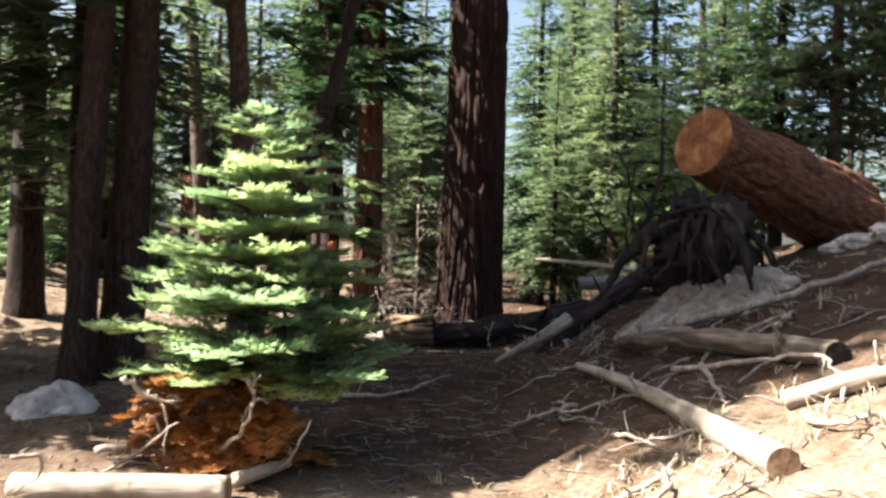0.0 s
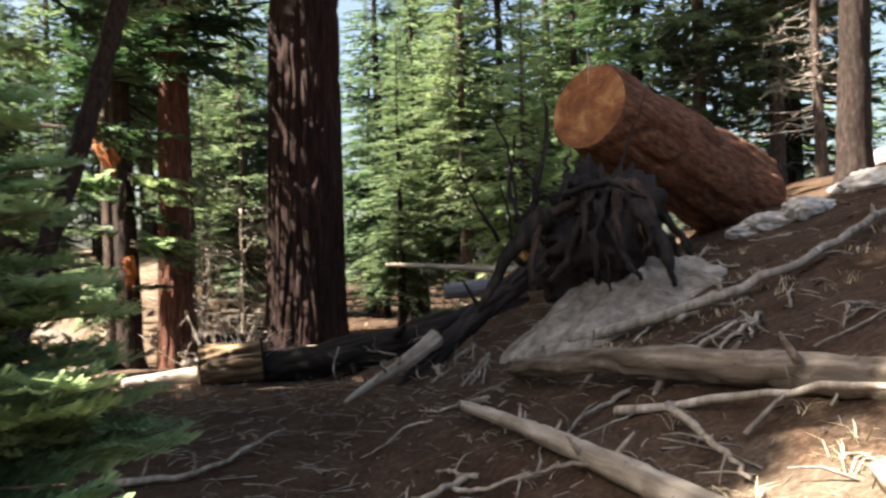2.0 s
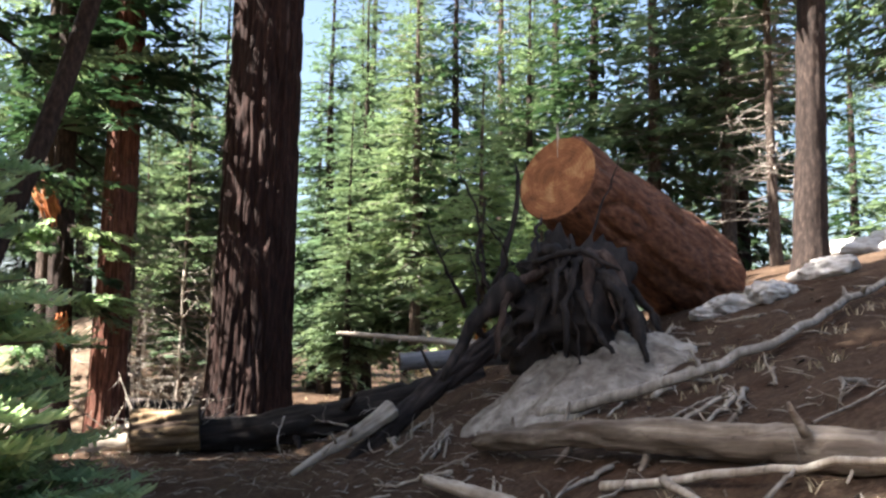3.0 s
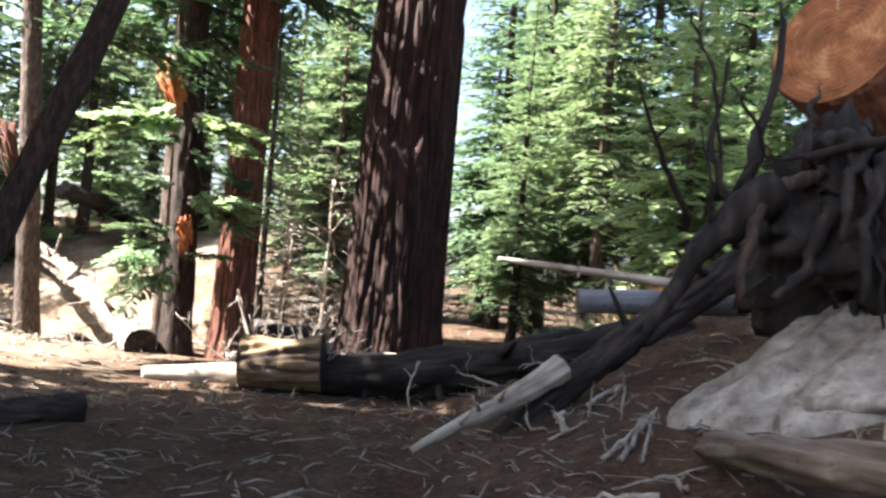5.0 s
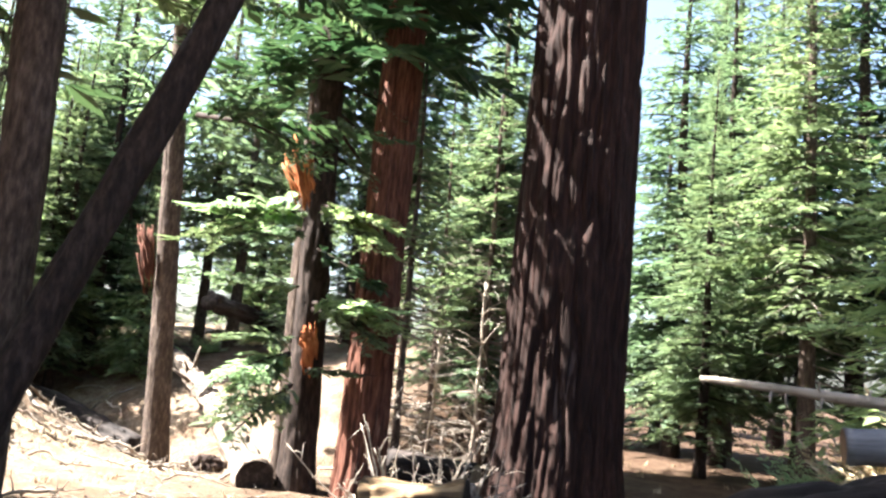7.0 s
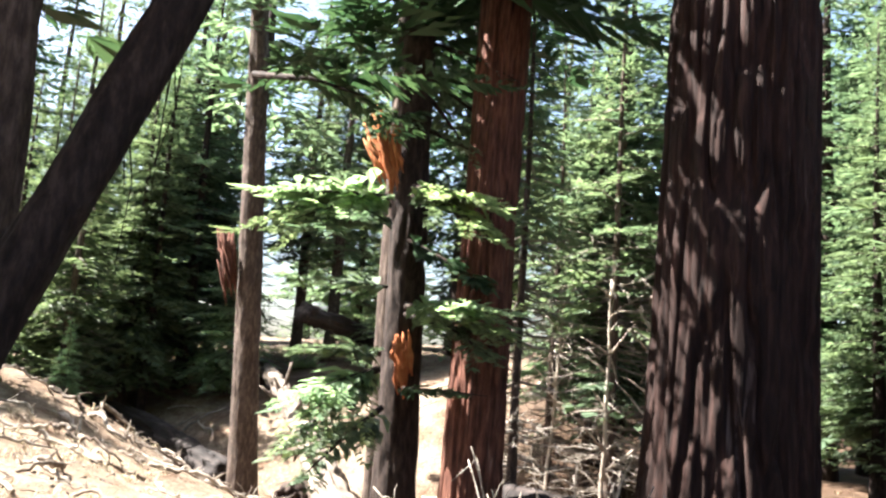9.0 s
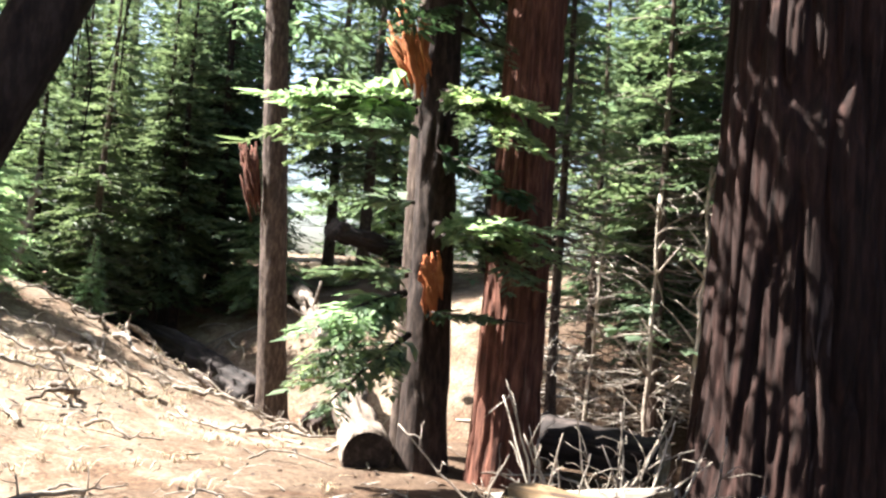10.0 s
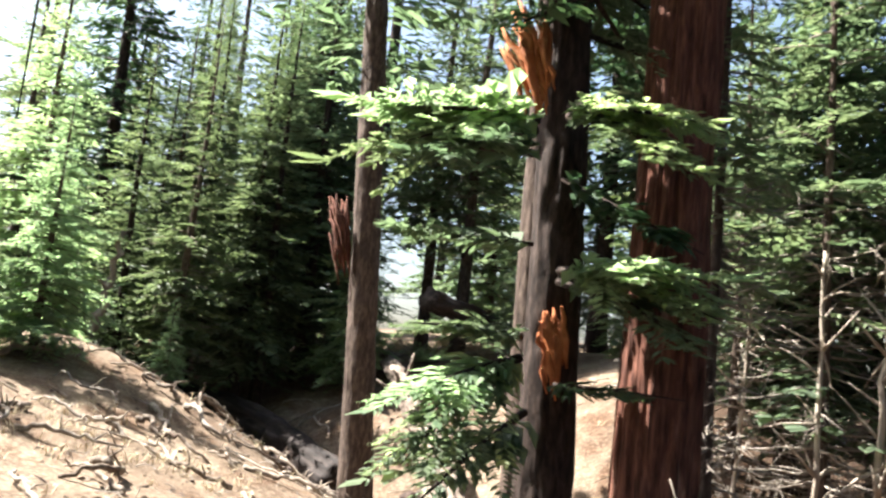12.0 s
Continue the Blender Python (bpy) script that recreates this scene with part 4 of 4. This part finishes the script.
for k, (pp, r) in enumerate((
        ([(1.62, 1.62, 0.59), (2.03, 0.97, 0.75), (2.24, 0.19, 0.91), (2.22, -0.13, 0.80)], 0.028),
        ([(1.73, 1.16, 0.69), (1.64, 0.49, 0.63), (1.63, 0.18, 0.56)], 0.026),
        ([(1.81, -0.64, 0.65), (1.79, -0.99, 0.65), (2.04, -1.04, 0.73)], 0.025),
        ([(1.00, -0.74, 0.32), (1.21, -0.61, 0.44)], 0.022),
        ([(0.99, -1.46, 0.34), (1.13, -1.46, 0.40), (1.27, -1.45, 0.47)], 0.018),
        ([(-1.37, 2.92, 0.06), (-0.82, 3.07, 0.05), (-0.27, 4.23, 0.11)], 0.03))):
    stick("dead_branch", pp, r, r * 0.4, M_PALE, "bleached crooked dead branch on the slope", 500 + k, 4)
for k, (pp, r) in enumerate((
        ([(0.82, 5.66, 0.53), (0.56, 6.18, 0.54)], 0.014),
        ([(0.29, 6.79, 0.53), (0.21, 6.60, 0.33), (0.25, 6.50, 0.16), (0.36, 6.61, 0.06)], 0.011),
        ([(1.20, 4.11, 0.41), (1.31, 4.08, 0.53), (1.42, 4.04, 0.68)], 0.014),
        ([(1.34, 3.90, 0.45), (1.39, 4.01, 0.58), (1.44, 4.07, 0.69)], 0.011),
        ([(1.04, 4.77, 0.36), (1.22, 4.62, 0.51)], 0.01),
        ([(1.25, 6.28, 0.65), (1.13, 6.30, 0.64), (1.07, 6.31, 0.59)], 0.009),
        ([(1.40, 4.92, 0.58), (1.41, 4.57, 0.75), (1.39, 4.55, 0.54)], 0.012))):
    stick("dead_branch", pp, r, r * 0.4, M_TWIG, "bleached crooked dead branch on the ground", 506 + k, 2)

# ---- the young fir and the brush at its foot ----
def young_fir():
    rng = np.random.default_rng(15)
    base = (-1.55, 0.32, 0.06)
    root = new("young_fir")
    root.matrix_basis = pose(*base)
    tagged(root, "bright green young fir with layered branches and a dead orange skirt", "tree")
    inv = np.array(base)
    for k, (top, r, foot) in enumerate((((-1.61, 0.28, 2.52), 0.03, (-0.04, 0.0, 0)), ((-1.31, 0.34, 2.42), 0.024, (0.1, 0.03, 0)))):
        top = np.array(top) - inv
        pts = np.stack([np.array(foot) + (top - np.array(foot)) * s ** [0.75, 0.75, 1.0] for s in np.linspace(0.0, 1, 12)])
        b = Build()
        tube(b, pts, np.linspace(r, 0.007, 12), 8, 0.003, 20, 0.3, k)
        part("stem", b, M_BARK_GREY, root)
        z1 = top[2]
        z = 0.58
        while z < z1 - 0.03:
            rel = z / z1
            L0 = (1.26 if k == 0 else 1.14) * (1 - rel) ** 0.95 + 0.10
            if rel < 0.3:
                L0 *= 0.7 + rel
            c = np.array([np.interp(z, pts[:, 2], pts[:, i]) for i in range(3)])
            arms = 6 if rel < 0.8 else 4
            a0 = rng.uniform(0, 6.28)
            for j in range(arms):
                az = a0 + j * 2 * np.pi / arms + rng.normal(0, 0.25)
                L = L0 * rng.uniform(0.75, 1.1)
                d = np.array([np.cos(az), np.sin(az), 0.12 + 0.25 * rel + rng.normal(0, 0.06)])
                q = []
                feather(q, c + [0, 0, rng.uniform(-0.05, 0.05)], d, L, L * 0.42 + 0.05, rng)
                nb = Build()
                nb.quads(np.concatenate(q))
                tb = Build()
                e = c + d * L * 0.92
                tube(tb, np.stack([c, (c + e) / 2 + [0, 0, 0.02], e]), [0.009, 0.006, 0.002], 5)
                br = part("branch", tb, M_BARK_GREY, root)
                part("needles", nb, M_NEEDLE_BRIGHT, br, smooth_shade=False)
            z += 0.185 if rel < 0.75 else 0.15
    # dead orange skirt
    for j in range(46):
        az = rng.uniform(0, 6.28)
        c = np.array([rng.normal(-0.2, 0.15), rng.normal(-0.16, 0.13), rng.uniform(0.12, 0.7)])
        d = np.array([np.cos(az), np.sin(az), rng.uniform(-0.75, -0.05)])
        q = []
        feather(q, c, d, rng.uniform(0.3, 0.6), 0.26, rng)
        nb = Build()
        nb.quads(np.concatenate(q))
        part("dead_needles", nb, M_NEEDLE_DEAD, root, "dead orange needles", smooth_shade=False)


def feather(out, base, direction, length, width, rng):
    """A dense flat branch: side twigs set with short needles."""
    d = np.asarray(direction, float)
    d = d / np.linalg.norm(d)
    side = np.cross(d, [0, 0, 1.0])
    side /= np.linalg.norm(side)
    up = np.cross(side, d)
    n = max(3, int(length / 0.06))
    for i in range(n):
        s = 0.15 + 0.85 * (i + 0.5) / n
        p = base + d * length * s - np.array([0, 0, 0.10 * length * s * s])
        for sg in (-1, 1):
            L = width * (1.15 - s) ** 0.7 * rng.uniform(0.75, 1.15)
            a = d * 0.6 + side * sg * 0.8 + up * rng.normal(0.02, 0.12)
            a /= np.linalg.norm(a)
            m = max(4, int(L / 0.013))
            t = (np.arange(m) + rng.uniform(0, 1, m)) / m
            q = p + a * (t * L)[:, None]
            for hand in (-1, 1):
                nd = a[None] * 0.55 + np.cross(a, up)[None] * hand * 0.8 + up[None] * rng.uniform(0.0, 0.6, m)[:, None] + rng.normal(0, 0.12, (m, 3))
                nd /= np.linalg.norm(nd, axis=1)[:, None]
                ln = rng.uniform(0.042, 0.066, m)[:, None]
                w = a[None] * 0.010
                out.append(np.stack([q - w, q + nd * ln - w * 0.5, q + nd * ln + w * 0.5, q + w], 1))


young_fir()
for k, (pp, r, tw) in enumerate((
        ([(-2.24, -0.85, 0.08), (-2.04, -0.80, 0.17), (-1.68, -1.37, 0.50), (-1.68, -1.31, 0.66), (-1.71, -1.27, 0.73)], 0.017, 8),
        ([(-2.73, -0.94, 0.05), (-2.58, -0.75, 0.14), (-2.09, -1.39, 0.49)], 0.016, 9),
        ([(-1.82, -1.01, 0.09), (-1.56, -0.89, 0.12), (-1.36, -1.19, 0.49)], 0.016, 3),
        ([(-2.52, -1.13, 0.70), (-2.39, -1.08, 0.56), (-2.19, -1.00, 0.55)], 0.022, 8),
        ([(-2.90, -0.60, 0.12), (-2.54, -0.55, 0.17), (-2.18, -0.45, 0.15)], 0.03, 4),
        ([(-2.02, -0.42, 0.14), (-1.60, -0.38, 0.16)], 0.02, 4),
        ([(-2.68, -2.10, 0.44), (-2.56, -2.04, 0.45), (-2.54, -2.04, 0.36), (-2.67, -2.10, 0.26)], 0.014, 3))):
    pp = np.array(pp) + [0.33, 0.7, 0.0]
    stick("dead_branch", pp, r, r * 0.35, M_PALE, "bleached crooked branch at the foot of a young fir", 550 + k, tw, spread=0.14)
log("low_log", (-2.66, 5.64, 0.08), (-2.05, 6.00, 0.05), 0.13, 0.11, M_DARKLOG, "short dark rotten log half sunk in the trail", None, None, 103, 0.25, 36, 40, 0, 0.03)
log("cut_log", (-2.75, -0.62, 0.06), (-1.48, -0.62, 0.10), 0.09, 0.08, M_PALE, "bleached pale log with a ragged end by the trail", None, M_CUT_PALE, 95, 0.08)
log("cut_log", (-1.49, -0.45, 0.10), (-1.24, -0.08, 0.13), 0.05, 0.035, M_PALE, "short bleached wood piece by the trail", None, None, 96, 0.1)
heap("boulder", (-3.75, 2.0, -0.08), 0.4, 0.3, 0.3, M_ROCK, "pale boulder beside the young fir", 31, "rock", 0.4, 0.1)

# ---- far bank ----
FA, FB = (-8.95, 19.95, 1.19), (-2.94, 10.08, 0.18)
log("bank_log", FB, FA, 0.20, 0.16, M_BANKLOG, "big sunlit bleached log lying down the far bank", M_DARKLOG, None, 97, 0.25, 44, 70, 0, 0.08, 8)
log("bank_log", (-7.54, 18.41, 2.32), (-6.84, 22.59, 1.82), 0.24, 0.18, M_DARKLOG, "dark rotten log high on the bank", None, None, 99, 0.25, 28, 40, 0, 0.06)
for k, (x, y, sx, sz) in enumerate(((-8.3, 16.3, 0.6, 0.35), (-5.9, 15.5, 0.45, 0.3))):
    ob = heap("rotten_stump", (x, y, gz(x, y)), sx, sx * 0.7, sz, M_ROOT, "dark rotten stump in the gully", 40 + k, "stump", 0.5, 0.25)
    ob["group"] = "rotten stumps"
log("gully_log", (-11.57, 17.92, 0.17), (-7.31, 15.90, -0.46), 0.26, 0.3, M_DARKLOG, "dark rotten log lying in the shaded gully", None, None, 131, 0.2, 32, 40, 0, 0.07)
log("gully_log", (-13.83, 19.15, 0.37), (-9.18, 16.82, -0.11), 0.15, 0.2, M_CHAR, "charred log under the bank of the gully", None, None, 132, 0.2, 24, 36, 0, 0.05)
log("gully_log", (-1.98, 10.90, 0.30), (-0.85, 10.61, 0.25), 0.19, 0.19, M_DARKLOG, "dark log end beside the old trunk", None, M_PALE, 100, 0.1, 36, 36)
log("thin_log", (-1.73, 9.11, 0.16), (-0.65, 8.82, 0.40), 0.06, 0.06, M_TWIG, "thin grey log in front of the old trunk", None, None, 101, 0.1, 24, 30)
stick("leaning_snag", [(-10.86, 14.33, 1.19), (-10.77, 14.41, 1.82), (-10.68, 14.50, 2.72)], 0.075, 0.05, M_TWIG, "pale leaning dead snag on the slope", 102, 5, "snag")
plant_copy(NEAR[2], (-9.35, 14.34, 1.39)[0], (-9.35, 14.34, 1.39)[1], 0.24, 10)
for k in range(40):
    rg = np.random.default_rng(700 + k)
    x, y = -1.12 + rg.normal(0, 0.24), 9.15 + rg.normal(0, 0.3)
    c = np.array([x, y, gz(x, y) + 0.01])
    e = c + rg.normal(0, 1, 3) * [0.42, 0.22, 0.1] + [0, 0, rg.uniform(0.25, 0.85)]
    stick("brush_stick", [c, (c + e) / 2 + rg.normal(0, 0.05, 3), e], 0.011, 0.004, M_PALE if k % 3 else M_TWIG, "bleached stick in a brush pile behind the stump", 720 + k, 5, "branch", "brush pile", 0.2)

# pale dead saplings and a dry orange bush
for k, (a, b2, r) in enumerate((((-2.18, 15.31, 0.30), (-1.98, 15.34, 3.67), 0.05), ((-1.20, 13.20, 0.37), (-1.20, 13.20, 2.57), 0.03), ((-1.95, 13.73, 0.90), (-1.81, 13.74, 2.33), 0.025), ((-0.76, 13.26, 0.67), (-0.70, 13.25, 2.88), 0.04))):
    a, b2 = np.array(a), np.array(b2)
    a[2] = gz(a[0], a[1]) - 0.05
    stick("dead_sapling", [a, a * 0.66 + b2 * 0.34, a * 0.33 + b2 * 0.67, b2], r, r * 0.5, M_PALE, "bleached dead sapling with bare twigs", 860 + k, 26, "tree", "dead saplings", 0.5)


def dry_bush(c, size, seed, label, needle):
    rng = np.random.default_rng(seed)
    q = []
    for k in range(26):
        az = rng.uniform(0, 6.28)
        needle_spray(q, np.array([rng.normal(0, 0.2), rng.normal(0, 0.2), 0.0]) * size, (np.cos(az), np.sin(az), rng.uniform(0.3, 1.6)), size * rng.uniform(0.4, 0.9), size * 0.28, rng, 0.06, 0.3, 0.1)
    b = Build()
    b.quads(np.concatenate(q))
    ob = part("dry_bush", b, needle, smooth_shade=False)
    ob.matrix_basis = pose(c[0], c[1], gz(c[0], c[1]))
    tagged(ob, label, "bush", "undergrowth")


for k, p in enumerate(((2.78, 9.61, 1.00), (3.15, 9.28, 1.03), (3.50, 8.94, 1.07), (2.51, 10.20, 0.81), (2.99, 9.81, 1.27))):
    dry_bush(p, 0.95, 950 + k, "dry straw-coloured bush behind the bleached pole", (M_STRAW, M_STRAW, M_NEEDLE_DEAD, M_NEEDLE_BRIGHT, M_STRAW)[k])
for k, p in enumerate(((-14.55, 21.37, 0.97), (-8.43, 20.54, 2.10), (-7.74, 21.60, 1.51), (-6.24, 19.52, 1.14), (-9.14, 23.01, 1.63), (-11.73, 20.04, 2.09), (-9.38, 21.38, 2.33), (-10.55, 21.93, 1.37))):
    dry_bush(p, 0.7, 970 + k, "low green undergrowth on the far bank", M_NEEDLE_BRIGHT if k % 2 else M_STRAW)

# roots and crooked branches on the sunny slope
for k, a in enumerate(((-6.90, 9.49, 0.61), (-16.19, 19.04, -0.03), (-19.00, 20.58, 0.28), (-17.62, 21.40, 0.71), (-13.89, 18.32, -0.06), (-12.61, 18.16, 0.07), (-6.14, 9.10, 0.45), (-16.16, 21.20, 0.81), (-23.20, 23.42, 0.88), (-6.66, 9.88, 0.48), (-13.79, 19.15, 0.31), (-11.43, 17.28, -0.22))):
    rg = np.random.default_rng(800 + k)
    a = np.array(a)
    pts = [a]
    d = rg.normal(0, 1, 2)
    d /= np.linalg.norm(d)
    for j in range(3):
        d = d + rg.normal(0, 0.5, 2)
        d /= np.linalg.norm(d)
        q = pts[-1][:2] + d * rg.uniform(0.2, 0.4)
        pts.append(np.array([q[0], q[1], gz(q[0], q[1]) + rg.uniform(0.02, 0.12)]))
    stick("dead_branch", pts, 0.026, 0.01, M_TWIG, "grey crooked branch on the sunny slope", 820 + k, 5)


rng = np.random.default_rng(333)
for k in range(46):
    x, y = rng.uniform(-11.5, -5.5), rng.uniform(9.5, 14.6)
    d = rng.normal(0, 1, 2)
    pts = [np.array([x, y, gz(x, y) + 0.02])]
    for j in range(4):
        d = d / np.linalg.norm(d) + rng.normal(0, 0.7, 2)
        q = pts[-1][:2] + d / np.linalg.norm(d) * rng.uniform(0.12, 0.34)
        pts.append(np.array([q[0], q[1], gz(q[0], q[1]) + rng.uniform(0.02, 0.16) * (j < 3)]))
    r = rng.uniform(0.016, 0.04)
    stick("dead_branch", pts, r, r * 0.4, (M_TWIG, M_PALE, M_WEATHERED)[k % 3], "grey crooked root lying on the sunny slope", 2200 + k, 3, "branch", "dead branches", 0.22)


# ---- litter ----
def litter():
    rng = np.random.default_rng(4)
    b = Build()
    n = 3600
    x = np.concatenate([rng.uniform(-8, 6, n // 2), rng.normal(0, 2.4, n // 2)])
    y = np.concatenate([rng.uniform(-4, 13, n // 2), rng.uniform(-3.5, 9.5, n // 2)])
    z = ground(x, y)
    for i in range(len(x)):
        L = rng.uniform(0.04, 0.26) * (1.6 if rng.uniform() < 0.12 else 1)
        az = rng.uniform(0, 6.28)
        dx, dy = math.cos(az) * L, math.sin(az) * L
        r = rng.uniform(0.0025, 0.008)
        p = np.array([[x[i], y[i], z[i] + r], [x[i] + dx / 2, y[i] + dy / 2, z[i] + r + rng.uniform(0, 0.03)], [x[i] + dx, y[i] + dy, z[i] + rng.uniform(0, 0.04)]])
        tube(b, p, [r, r * 0.9, r * 0.4], 3, caps=False)
    tagged(part("twig_litter", b, M_TWIG), "scattered dry twigs and needles on the forest floor", "twigs", kind="stuff")
    b = Build()
    n = 2200
    x, y = rng.uniform(-8, 6, n), rng.uniform(-4, 13, n)
    z = ground(x, y)
    for i in range(n):
        s = rng.uniform(0.008, 0.03)
        o = rng.normal(0, 1, (5, 3)) * [s, s, s * 0.4]
        o[4] = [0, 0, s * 0.7]
        b.add(o + [x[i], y[i], z[i] + s * 0.2], [(0, 1, 4), (1, 2, 4), (2, 3, 4), (3, 0, 4)])
    tagged(part("bark_chips", b, M_BARK_GREY, smooth_shade=False), "dark bark chips and cones strewn over soil", "bark chips", kind="stuff")


litter()


def dry_grass():
    """Tufts of dry straw and small dead stems."""
    rng = np.random.default_rng(9)
    quads = []
    spots = [(-1.81, 14.59, -0.30)[:2], (-1.03, 8.74, 0.66)[:2], (-6.85, 10.88, 0.34)[:2], (-5.73, 11.08, 0.04)[:2], (-5.27, 8.61, 0.26)[:2], (-4.01, 9.24, 0.09)[:2], (-6.92, 9.87, 0.50)[:2], (-6.39, 10.34, 0.35)[:2], (3.12, 3.04, 1.13)[:2], (4.18, 2.98, 1.47)[:2], (0.91, -0.94, 0.28)[:2], (1.62, -0.18, 0.52)[:2]]
    for k in range(520):
        if k % 2:
            c = spots[rng.integers(0, len(spots))]
            x, y = c[0] + rng.normal(0, 0.6), c[1] + rng.normal(0, 0.6)
        else:
            x, y = rng.uniform(-9, 6), rng.uniform(-2, 18)
            if -1.3 < x < 0.7 and y < 7.5:
                continue
        z = gz(x, y)
        n = rng.integers(4, 11)
        az = rng.uniform(0, 6.28, n)
        L = rng.uniform(0.05, 0.17, n)
        p0 = np.stack([x + rng.normal(0, 0.03, n), y + rng.normal(0, 0.03, n), np.full(n, z - 0.01)], 1)
        d = np.stack([np.cos(az) * 0.55, np.sin(az) * 0.55, np.full(n, 0.8)], 1)
        sd = np.stack([-np.sin(az), np.cos(az), np.zeros(n)], 1) * 0.004
        m = p0 + d * (L * 0.6)[:, None]
        e = p0 + d * L[:, None] + np.stack([np.cos(az) * L * 0.5, np.sin(az) * L * 0.5, -L * 0.25], 1)
        quads.append(np.stack([p0 - sd, p0 + sd, m + sd * 0.8, m - sd * 0.8], 1))
        quads.append(np.stack([m - sd * 0.8, m + sd * 0.8, e + sd * 0.2, e - sd * 0.2], 1))
    b = Build()
    b.quads(np.concatenate(quads))
    tagged(part("dry_grass", b, M_STRAW, smooth_shade=False), "tufts of dry pale straw on the ground", "grass", kind="stuff")


dry_grass()

# fallen sticks over the bank, the gully and the slope
rng = np.random.default_rng(606)
for k in range(150):
    if k < 60:
        x, y = rng.uniform(-11, -1.5), rng.uniform(12.5, 19)
    elif k < 115:
        x, y = rng.uniform(0.6, 4.6), rng.uniform(-1.0, 6.0)
    else:
        x, y = rng.uniform(-8, -3.2), rng.uniform(7.5, 12.5)
    az = rng.uniform(0, 6.28)
    L = rng.uniform(0.4, 1.3) if k < 60 else rng.uniform(0.25, 0.8)
    pts = []
    for s in (0, 0.33, 0.66, 1.0):
        xx, yy = x + math.cos(az) * L * s + rng.normal(0, 0.04), y + math.sin(az) * L * s + rng.normal(0, 0.04)
        pts.append((xx, yy, gz(xx, yy) + 0.012 + rng.uniform(0, 0.09) * (1 if 0 < s < 1 else 0.3)))
    r = rng.uniform(0.009, 0.026)
    stick("fallen_stick", pts, r, r * 0.4, M_PALE if k % 3 else M_TWIG, "bleached fallen stick on the forest floor", 620 + k, 2, "branch", "fallen sticks", 0.16)
